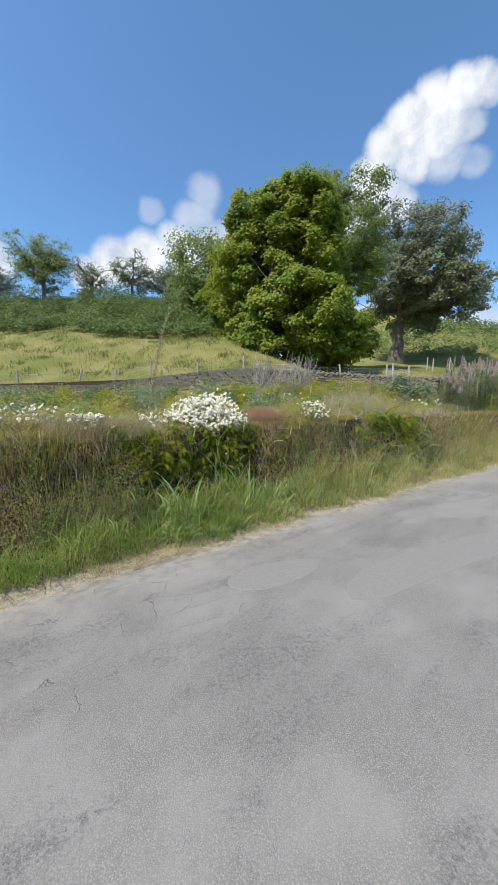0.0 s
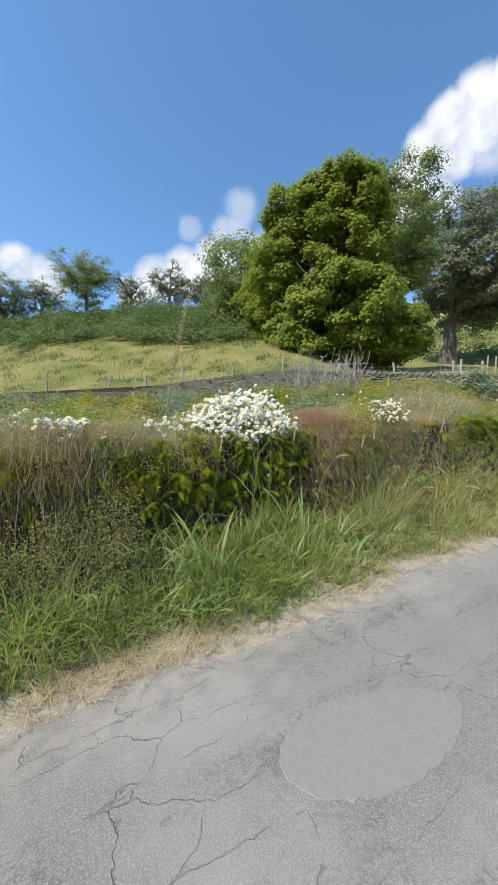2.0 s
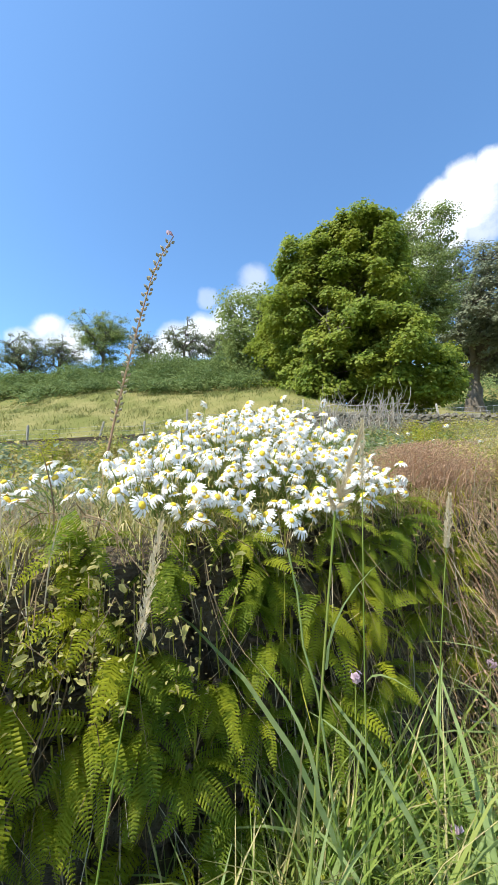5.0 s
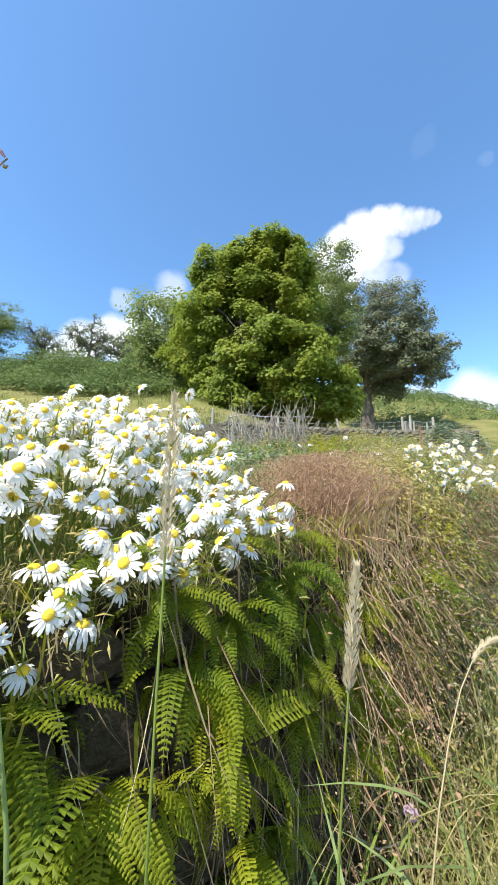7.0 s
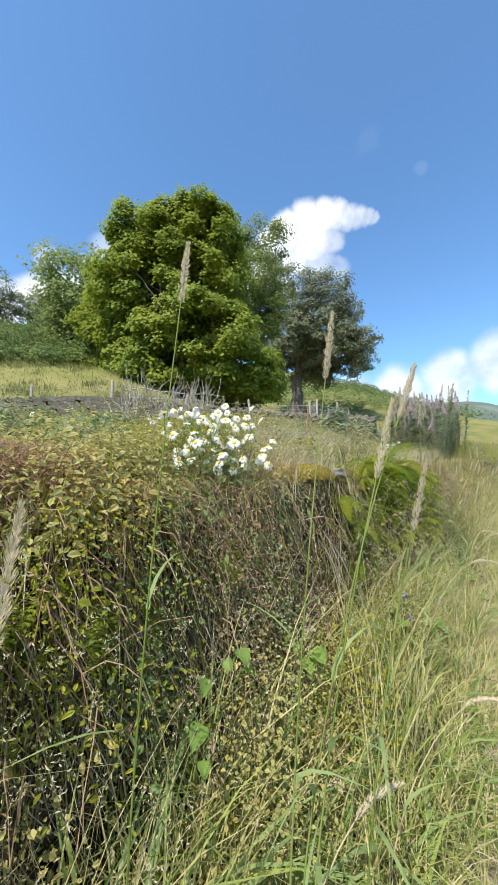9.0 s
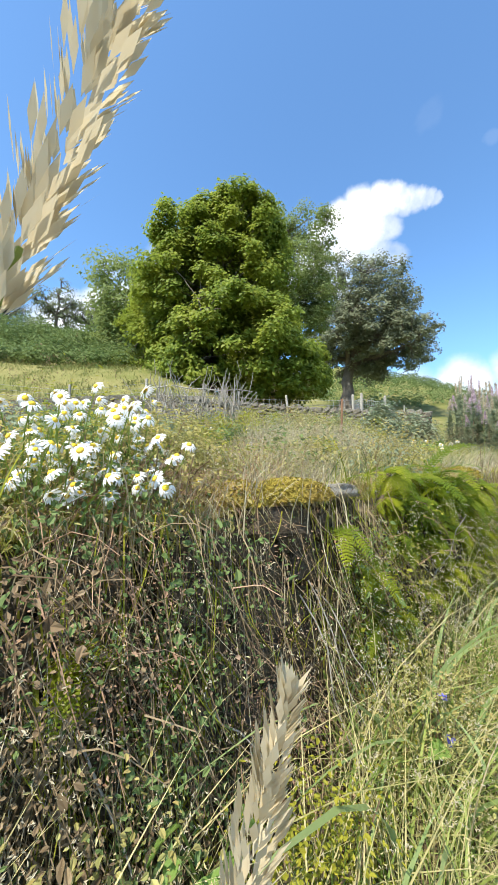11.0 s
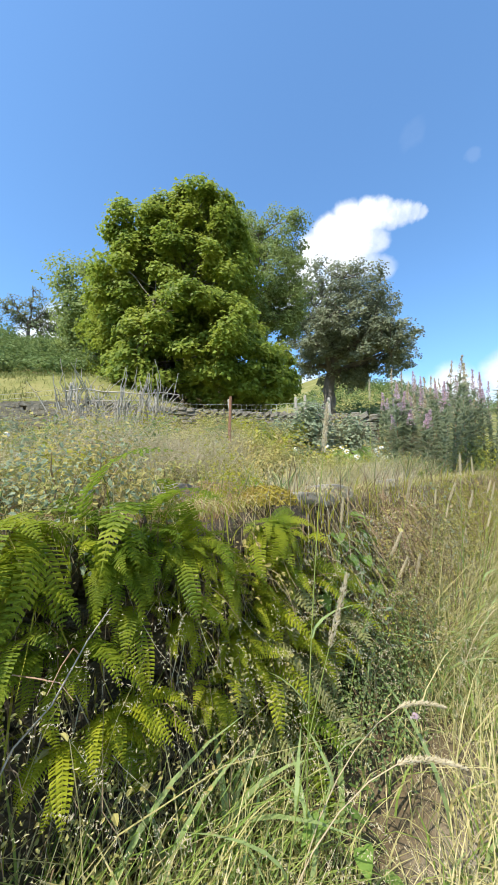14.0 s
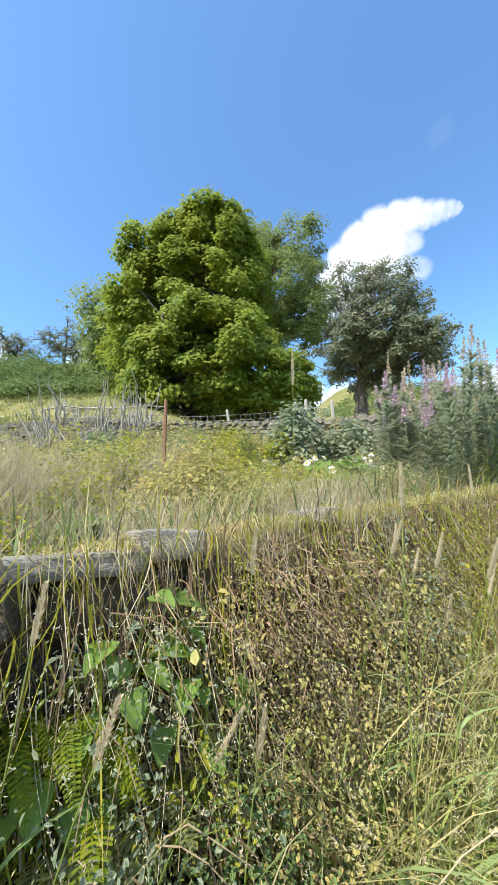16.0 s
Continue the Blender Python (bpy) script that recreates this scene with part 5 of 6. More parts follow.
# ---- daisies ----
def petals_mesh(droop, seed):
    """Narrow notched rays about a disc; droop bends them back."""
    s = np.random.default_rng(seed)
    v, f = [], []
    for q in range(17):
        a = (q + s.normal(0, 0.16)) / 17 * 2 * math.pi
        d, e = np.array([math.cos(a), math.sin(a), 0]), np.array([-math.sin(a), math.cos(a), 0])
        z, ln, fall = (q % 2) * 0.0012, s.uniform(0.88, 1.08), droop * s.uniform(0.6, 1.5)
        k = len(v)
        for r, w0, h in ((0.009, 0.0018, 0.0), (0.019, 0.0036, 0.12), (0.029, 0.0038, 0.5), (0.0365, 0.0016, 1.0)):
            r = 0.009 + (r - 0.009) * ln * (1 - 0.25 * droop * h)
            v += [d * r - e * w0 + (0, 0, z - 0.022 * fall * h), d * r + e * w0 + (0, 0, z - 0.022 * fall * h)]
        f += [(k + 2 * m, k + 2 * m + 1, k + 2 * m + 3, k + 2 * m + 2) for m in range(3)]
    return mesh_of("flower", v, f, M_PETAL)


def disc_mesh():
    v, f = tube([(0, 0, -0.001), (0, 0, 0.004), (0, 0, 0.0075), (0, 0, 0.0085)], [0.0112, 0.0115, 0.007, 0.001], 9)
    return mesh_of("flower_centre", v, f, M_DISC, True)


PETALS, DISC = [petals_mesh(0.25, 1), petals_mesh(0.7, 2), petals_mesh(1.1, 3), petals_mesh(0.5, 4)], disc_mesh()


def daisy_clump(at, spots, seed, label, scale=1.0):
    """spots: flower places relative to the base."""
    s = np.random.default_rng(seed)
    t = thing("daisy_clump", at, label, "flowers", "daisies")
    stems = []
    for p in spots:
        p = np.asarray(p, float)
        foot = np.array([p[0] * 0.85 + s.normal(0, 0.04), p[1] * 0.7 + 0.1, 0.0])
        stems.append(tube(bent_line(foot, p, 0.04, 0.006, 5, s), [0.0018] * 5, 3))
        d = Vector((s.normal(-0.25, 0.5), s.normal(-0.35, 0.5), s.uniform(0.3, 1.0))).normalized()
        m = Matrix.Translation(p) @ d.to_track_quat("Z", "Y").to_matrix().to_4x4() @ Matrix.Rotation(s.uniform(0, 6.28), 4, "Z") @ Matrix.Scale(scale * s.uniform(0.8, 1.18), 4)
        fl = child("flower", PETALS[s.integers(4)], t, "", m)
        child("flower_centre", DISC, fl, "yellow domed flower centre")
    v, f = joined(stems)
    child("stem_tangle", mesh_of("stems", v, f, M_LUSH), t, "thin green stems")["kind"] = "stuff"
    q = np.array(spots)[s.integers(0, len(spots), len(spots) * 9)] * (1, 1, 1) + s.normal(0, 0.06, (len(spots) * 9, 3)) - (0, -0.03, 0.09)
    lv, lf = leaves(q, s.normal(0, 0.5, q.shape) + (0, -0.2, 0.7), s.uniform(0.015, 0.036, len(q)), 0.16, 0.3, s)
    child("foliage", mesh_of("leaves", lv, lf, M_WEED_DULL), t)
    return t


s = np.random.default_rng(77)
spots = []
while len(spots) < 620:
    x, y = s.uniform(1.4, 3.0), s.uniform(4.28, 5.05)
    rise = ease((x - 1.3) / 1.3)
    z = 1.42 + 0.5 * (y - 4.25) * (0.2 + 0.8 * rise**2) + s.normal(0, 0.05) + 0.05 * rise - 0.12 * math.exp(-(((x - 2.42) / 0.3) ** 2)) * (y < 4.4)
    if s.uniform() < 0.07 + 0.93 * ease((x - 1.75) / 0.45) and z > 1.36:
        spots.append((x - 2.4, y - 4.7, z - float(land(2.4, 4.7))))
spots += [(0.0, -0.37, -0.0), (-0.05, -0.39, 0.06), (0.08, -0.38, 0.05), (0.52, 0.03, 0.62), (0.5, 0.0, 0.56)]
daisy_clump(at_top(2.4, 4.7), spots, 1, "dense white ox-eye daisies with yellow centres spilling over the wall", 0.86)
daisy_clump(at_top(4.68, 4.62), [(s.normal(0, 0.13), s.normal(-0.14, 0.12), s.uniform(0.15, 0.46)) for _ in range(130)], 2, "clump of white daisies on the wall top beside brambles", 0.7)
daisy_clump(at_top(0.75, 4.65), [(s.normal(0, 0.16), s.normal(0, 0.12), s.uniform(0.15, 0.32)) for _ in range(60)], 3, "scattered white daisies among weeds on the wall")
daisy_clump(at_top(0.15, 4.8), [(s.normal(0, 0.2), s.normal(0, 0.15), s.uniform(0.2, 0.45)) for _ in range(60)], 4, "scattered white daisies among weeds on the wall", 0.8)
daisy_clump(at_top(-0.5, 4.8), [(s.normal(0, 0.25), s.normal(0, 0.15), s.uniform(0.2, 0.5)) for _ in range(45)], 7, "scattered white daisies among weeds on the wall", 0.8)
daisy_clump(at_top(10.9, 5.6), [(s.normal(0, 0.35), s.normal(0, 0.3), s.uniform(0.15, 0.4)) for _ in range(16)], 5, "white flowers among pale green leaves by the willowherb", 1.2)
daisy_clump(at_top(6.2, 6.6), [(s.normal(0, 1.0), s.normal(0, 0.5), s.uniform(0.3, 0.6)) for _ in range(14)], 6, "sparse white daisies standing in the weedy plot")


# ---- dry plants, moss, willowherb and tall stalks ----
def dry_patch(name, label, mat, at, radii, stalks, seeds, seed, category="dry plant"):
    s = np.random.default_rng(seed)
    t = thing(name, at, label, category)
    r = s.normal(0, 0.45, (stalks, 2)) * (radii[0], radii[1])
    z0 = land(at[0] + r[:, 0], np.maximum(at[1] + r[:, 1], wall_y(at[0]) + 0.16)) - at[2]
    v, f = blades(np.stack([r[:, 0], r[:, 1], z0 - 0.02], -1), s.uniform(0.5, 1.05, stalks) * radii[2], s.uniform(0.002, 0.005, stalks), s.uniform(0.1, 0.8, stalks), s.normal(-1.5, 1.4, stalks), 0.4, 3, s)
    child("stalk_tuft", mesh_of("stalks", v, f, mat), t)["kind"] = "stuff"
    p = s.normal(0, 0.45, (seeds, 3)) * (radii[0], radii[1], 0)
    p[:, 2] = radii[2] * (1 - 0.35 * (p[:, 0] / radii[0]) ** 2) * s.uniform(0.45, 1.0, seeds)
    v, f = leaves(p, s.normal(size=(seeds, 3)), s.uniform(0.005, 0.014, seeds), 0.45, 0.3, s)
    child("seed_spray", mesh_of("seeds", v, f, mat), t)["kind"] = "stuff"
    return t


dry_patch("dry_sorrel", "rusty brown seeding sorrel drying on the wall top", M_RED_DRY, at_top(3.5, 4.5), (0.42, 0.3, 0.38), 420, 19000, 1)
dry_patch("dry_sorrel", "rusty brown seeding sorrel drying on the wall top", M_RED_DRY, at_top(3.42, 4.38, -0.25), (0.34, 0.2, 0.46), 160, 12000, 2)
dry_patch("dry_sorrel", "rusty brown seeding sorrel drying on the wall top", M_RED_DRY, at_top(3.85, 4.42), (0.3, 0.2, 0.28), 200, 8000, 21)
dry_patch("dry_sorrel", "rusty brown seeding sorrel drying on the wall top", M_RED_DRY, at_top(4.85, 4.46), (0.34, 0.2, 0.26), 420, 4000, 22)
dry_patch("dry_grass_tuft", "greyish-brown dry grass tuft on the wall", M_GREY_DRY, at_top(1.05, 4.65), (0.75, 0.36, 0.3), 1300, 4200, 3)
dry_patch("dry_grass_tuft", "reddish dry grass tuft on the wall", M_RED_DRY, at_top(0.55, 4.5, -0.1), (0.4, 0.2, 0.22), 400, 2500, 4)
dry_patch("dry_grass_tuft", "reddish dry grass tuft on the wall", M_RED_DRY, at_top(5.15, 4.45), (0.4, 0.2, 0.22), 350, 2400, 5)
dry_patch("dry_grass_tuft", "greyish-brown dry grass tuft on the wall", M_GREY_DRY, at_top(5.7, 4.7), (0.5, 0.3, 0.3), 700, 2500, 6)
dry_patch("dry_weed", "bare grey dead weed stalks in the plot", M_GREY_DRY, at_top(7.6, 5.7), (0.5, 0.4, 0.6), 900, 1500, 7)
dry_patch("dry_weed", "bare grey dead weed stalks in the plot", M_GREY_DRY, at_top(7.0, 6.1), (0.5, 0.4, 0.5), 700, 1200, 8)
dry_patch("dry_grass_tuft", "reddish dry grass tuft on the wall", M_RED_DRY, at_top(7.35, 4.5), (0.3, 0.18, 0.2), 280, 1500, 9)
dry_patch("dry_grass_tuft", "straw-brown dry grass on the wall", M_GREY_DRY, at_top(9.2, 4.5), (0.7, 0.3, 0.28), 900, 3000, 10)
dry_patch("dry_grass_tuft", "reddish dry grass tuft on the wall", M_RED_DRY, at_top(10.2, 4.6), (0.5, 0.3, 0.25), 400, 1800, 11)

for q in range(26):
    x, y = w_rng.uniform(4.3, 11.2), w_rng.uniform(4.45, 6.6)
    if 6.3 < x < 7.1 and y < 5:
        continue
    red = w_rng.uniform() < 0.3
    dry_patch("dry_grass_tuft", "reddish dry seeding tuft among the weeds" if red else "pale dry seeding grass tuft among the weeds", M_RED_DRY if red else M_GREY_DRY, at_top(x, y), (0.36, 0.3, w_rng.uniform(0.28, 0.46)), 420, 900, 60 + q)
for q in range(15):
    x, y = -1.6 + q * 0.235 + w_rng.normal(0, 0.06), w_rng.uniform(4.5, 5.3)
    red = q % 3 == 1
    dry_patch("dry_grass_tuft", "reddish dry seeding tuft among the weeds" if red else "pale dry seeding grass tuft among the weeds", M_RED_DRY if red else M_GREY_DRY, at_top(x, y), (0.42, 0.34, w_rng.uniform(0.26, 0.4) - 0.08 * (x > 1.4)), 420, 900, 3400 + q)
for x, y, h in ((7.2, 5.2, 0.5), (7.6, 5.35, 0.6), (8.0, 5.6, 0.62), (7.35, 5.6, 0.7), (7.0, 5.7, 0.7), (6.4, 5.3, 0.5), (0.3, 5.0, 0.42), (-0.5, 5.2, 0.45), (7.5, 6.6, 0.8), (8.9, 6.2, 0.6), (9.4, 6.8, 0.7)):
    dry_patch("dry_weed", "bare grey dead weed stalks in the plot", M_GREY_DRY, at_top(x, y), (0.5, 0.42, h), 620, 1700, int(x * 50 + y * 7) + 500)
for q, (x, y, h) in enumerate(((7.0, 5.3, 0.4), (8.2, 5.9, 0.6), (9.0, 5.6, 0.55), (7.7, 6.9, 0.8), (8.8, 7.0, 0.8), (9.8, 7.4, 0.8), (6.4, 6.2, 0.55), (0.4, 5.5, 0.45), (1.5, 5.5, 0.4), (-0.7, 5.5, 0.45), (2.6, 5.6, 0.4))):
    bush("weed_clump", "dull olive weeds going to seed behind the wall", M_WEED_DULL if q % 3 else M_WEED, at_top(x, y, -0.03), (0.42, 0.4, h), 420, 0.036, "weed", 26, seed=3600 + q)
for q, (x, y, h) in enumerate(((7.35, 5.0, 0.3), (8.0, 5.35, 0.4), (8.75, 5.3, 0.42), (9.5, 5.2, 0.45), (7.65, 5.9, 0.55), (8.4, 6.0, 0.6), (10.1, 5.5, 0.5), (6.6, 5.6, 0.42), (9.2, 6.1, 0.6), (8.3, 7.4, 0.85), (9.2, 7.2, 0.75), (10.2, 7.0, 0.8), (9.9, 8.0, 0.9), (7.3, 7.4, 0.7), (5.9, 6.6, 0.5), (5.2, 6.2, 0.45))):
    bush("leafy_weed", "fresh green leafy weeds standing among dry grass" if q % 2 else "olive leafy weeds standing among dry grass", M_WEED if q % 2 else M_WEED_DULL, at_top(x, y, -0.03), (0.36, 0.34, h), 460, 0.04, "weed", 22, seed=3700 + q)
# moss cushions on the wall head
for x, y, r, n in ((5.52, 4.28, 0.24, 3800), (5.25, 4.32, 0.18, 2200), (7.55, 4.3, 0.14, 1200)):
    t = thing("moss_cushion", (x, y + float(wall_y(x)) - 4.22, float(top_z(x)) - 0.03), "golden-brown moss cushion capping the wall stones", "moss")
    d = g.normal(size=(n, 3))
    d /= np.linalg.norm(d, axis=1)[:, None]
    d[:, 2] = np.abs(d[:, 2])
    v, f = leaves(d * (r, 0.16, 0.09) * g.uniform(0.85, 1.1, (n, 1)), d + g.normal(0, 0.5, (n, 3)), g.uniform(0.012, 0.026, n), 0.5, 0.3, g)
    child("cushion", mesh_of("cushion", v, f, M_MOSS), t)


def willowherb(at, h, seed, flower=True):
    s = np.random.default_rng(seed)
    t = thing("willowherb", at, "tall rosebay willowherb with narrow leaves and pink spikes" if flower else "tall leafy willowherb gone to seed", "wildflower", "willowherb stand")
    lean = s.normal(0, 0.08, 2)
    p = bent_line((0, 0, -0.05), (lean[0], lean[1], h), 0, 0.008, 7, s)
    v, f = tube(p, np.linspace(0.008, 0.003, 7), 5)
    child("stem", mesh_of("stem", v, f, M_RED_DRY, True), t)
    n = 210
    k = s.uniform(0.1, 0.82, n)
    a = s.uniform(0, 6.28, n)
    root = np.stack([np.interp(k, np.linspace(0, 1, 7), p[:, q]) for q in range(3)], -1)
    v, f = blades(root, 0.06 * np.ones(n), 0.026, s.uniform(1.6, 3.0, n), a, 0.25, 3, s)
    child("foliage", mesh_of("leaves", v, f, M_GREYLEAF), t)
    m = 130 if flower else 90
    k = s.uniform(0.78, 1.0, m)
    root = np.stack([np.interp(k, np.linspace(0, 1, 7), p[:, q]) for q in range(3)], -1)
    a = s.uniform(0, 6.28, m)
    rad = 0.055 * (1.15 - (k - 0.78) / 0.22)
    q = root + np.stack([np.cos(a) * rad, np.sin(a) * rad, 0 * a], -1) * s.uniform(0.3, 1, (m, 1))
    v, f = leaves(q, s.normal(size=(m, 3)), s.uniform(0.02, 0.04, m), 0.6, 0.3, s)
    child("flower_spike", mesh_of("flower_spike", v, f, M_PINK if flower else M_GREY_DRY), t)["kind"] = "stuff"
    return t


for q in range(84):
    x, y = g.uniform(10.7, 14.4), g.uniform(4.2, 5.7)
    if y > 5.2 and x < 11.4:
        continue
    y = max(y, float(wall_y(x)) + 0.3)
    willowherb(at_top(x, y), g.uniform(1.0, 1.6) * (1.15 if x > 11.2 else 0.85), 700 + q, g.uniform() < 0.4)
bush("leafy_shrub", "grey-green leafy sapling before the field wall", M_GREYLEAF, at_top(11.35, 6.75), (0.42, 0.42, 1.05), 1500, 0.085, "shrub", 22, M_BARK, seed=801)
bush("leafy_shrub", "grey-green leafy sapling before the field wall", M_GREYLEAF, at_top(12.2, 6.4), (0.5, 0.5, 0.8), 1200, 0.08, "shrub", 20, M_BARK, seed=802)
bush("pale_leaf_plant", "fresh yellow-green broad-leaved plant among weeds", M_BIGLEAF, at_top(10.9, 5.7), (0.55, 0.4, 0.32), 260, 0.14, "weed", 20, M_LUSH, seed=803, aspect=0.85)
bush("pale_leaf_plant", "fresh yellow-green broad-leaved plant among weeds", M_BIGLEAF, at_top(8.1, 5.0), (0.16, 0.12, 0.14), 26, 0.13, "weed", 6, M_LUSH, seed=804, aspect=0.9)


def big_leaf_mesh(seed):
    """A broad heart-shaped leaf, veined by its fold, about 1 long."""
    s = np.random.default_rng(seed)
    rows = [(0.0, 0.12, 0.0), (0.08, 0.34, 0.02), (0.3, 0.42, 0.05), (0.55, 0.34, 0.05), (0.8, 0.17, 0.0), (1.0, 0.01, -0.08)]
    v = []
    for x, w0, z in rows:
        v += [(x - 0.06 * (w0 > 0.3), -w0, z + 0.07 + s.normal(0, 0.015)), (x, -w0 * 0.5, z + 0.05), (x, 0, z - 0.01), (x, w0 * 0.5, z + 0.05), (x - 0.06 * (w0 > 0.3), w0, z + 0.07 + s.normal(0, 0.015))]
    f = [(5 * a + b, 5 * a + b + 1, 5 * a + b + 6, 5 * a + b + 5) for a in range(5) for b in range(4)]
    return mesh_of("leaf", v, f, M_BIGLEAF, True)


BIGS = [big_leaf_mesh(q) for q in range(3)]


def broad_plant(at, count, size, seed, label="broad soft green dock leaves at the wall"):
    s = np.random.default_rng(seed)
    t = thing("dock_plant", at, label, "weed")
    for q in range(count):
        az, h = -90 + s.normal(0, 60), s.uniform(0.0, 0.28)
        a = radians(az)
        p = (math.cos(a) * 0.1 + s.normal(0, 0.05), math.sin(a) * 0.08, h)
        v, f = tube(bent_line((0, 0, 0), p, 0.02, 0.004, 4, s), [0.003] * 4, 4)
        child("stalk", mesh_of("stalk", v, f, M_LUSH), t)
        child("leaf", BIGS[q % 3], t, "", Matrix.Translation(p) @ pose(0, 0, 0, s.normal(0, 20), s.uniform(5, 50), az) @ Matrix.Scale(size * s.uniform(0.6, 1.2), 4))
    return t


broad_plant(at_face(8.0, 1.22, 0.03), 12, 0.10, 1)
broad_plant(at_face(7.85, 1.0, 0.05), 12, 0.09, 2)
broad_plant(at_face(8.2, 1.05, 0.05), 12, 0.09, 3)
broad_plant(at_verge(4.85, 4.1, 0.3), 7, 0.07, 4)
broad_plant(at_verge(4.3, 4.12, 0.4), 6, 0.06, 5)
broad_plant(at_verge(5.9, 3.85, 0.05), 6, 0.1, 7)
broad_plant(at_verge(7.4, 3.75, 0.02), 6, 0.1, 8)


def seed_stalk(at, h, lean, seed, nod=False, head=0.16, thick=0.013):
    """A tall grass stalk with a plumed head and two blades."""
    s = np.random.default_rng(seed)
    t = thing("grass_stalk", at, "tall grass stalk with a pale plumed seed head" if not nod else "arching grass stalk with nodding straw-coloured spikelets", "grass stalk", "tall grass stalks")
    k = np.linspace(0, 1, 9)
    p = np.stack([lean[0] * k**2, lean[1] * k**2, h * (k - (0.18 * k**4 if nod else 0.0))], -1)
    v, f = tube(p, np.linspace(0.0028, 0.0013, 9), 5)
    child("stem", mesh_of("stem", v, f, M_LUSH if not nod else M_STRAW, True), t)
    d = p[-1] - p[-2]
    d /= np.linalg.norm(d)
    n = 420
    a = s.uniform(0, 1, n)
    wid = thick * 0.62 * np.sin(np.pi * np.clip(a * 0.8 + 0.18, 0, 1)) ** 0.8 * (1 + 0.35 * np.sin(a * 31 + seed))
    r = s.normal(size=(n, 3))
    r -= (r @ d)[:, None] * d
    r /= np.linalg.norm(r, axis=1)[:, None]
    at2 = p[-1] + d * (a * head - 0.02)[:, None] + r * (wid * s.uniform(0.3, 1, n))[:, None]
    if nod:
        at2[:, 2] -= 0.9 * a**1.5 * head * 0.6
    sp = 0.006
    tip = d * 0.9 + r * 0.4
    tip /= np.linalg.norm(tip, axis=1)[:, None]
    side = np.cross(tip, r)
    v = np.stack([at2, at2 + tip * sp + side * 0.0016, at2 + tip * sp * 2.0, at2 + tip * sp - side * 0.0016], 1).reshape(-1, 3)
    child("seed_head", mesh_of("seed_head", v, np.arange(4 * n).reshape(n, 4), M_SEED), t, "pale plumed seed head")
    kk = np.array([0.25, 0.45, 0.6])
    root = np.stack([np.interp(kk, k, p[:, q]) for q in range(3)], -1)
    for r in root:
        v, f = blades(r[None], np.full(1, 0.14), 0.011, s.uniform(1.0, 2.0, 1), s.uniform(0, 6.28, 1), 0.6, 5, s)
        child("blade", mesh_of("blade", v, f, M_BROAD), t)
    return t


# stalks close to the walked line: place, height, lean
for q, (x, y, h, lx, ly) in enumerate(((3.9, 3.96, 1.72, 0.08, -0.04), (4.12, 3.74, 1.6, 0.1, -0.06), (4.1, 3.7, 1.38, 0.16, -0.12), (4.15, 3.75, 1.5, 0.2, -0.2), (4.3, 3.66, 1.25, 0.1, -0.12),
                                       (2.45, 4.03, 1.3, 0.03, 0.0), (2.62, 3.98, 1.15, 0.05, -0.05), (7.15, 3.78, 1.5, 0.06, -0.06), (6.95, 3.72, 1.0, 0.12, -0.1), (3.35, 3.85, 1.1, 0.05, -0.1), (3.55, 3.8, 1.2, 0.08, 0.0), (1.8, 3.95, 1.1, 0.1, 0.0), (8.6, 3.7, 1.35, 0.1, 0.0), (9.6, 3.8, 1.3, 0.1, 0.05), (8.9, 4.4, 1.9, 0.05, 0.0))):
    foot = at_verge(x, y, -0.03)
    seed_stalk(foot, h, (lx, ly), 900 + q, False, 0.14 + 0.05 * ((q * 7) % 3) / 2, 0.012)
for q, (x, y, h, lx, ly) in enumerate(((3.0, 4.05, 1.12, 0.3, -0.06), (6.9, 3.75, 0.85, 0.3, -0.25), (7.1, 3.8, 0.8, 0.34, -0.2), (4.6, 3.7, 0.7, 0.3, -0.2), (5.6, 3.8, 0.9, 0.25, -0.25), (4.0, 3.75, 0.75, 0.3, -0.1), (8.3, 3.7, 0.8, 0.3, -0.2))):
    seed_stalk(at_verge(x, y, -0.03), h, (lx, ly), 950 + q, True, 0.2, 0.011)

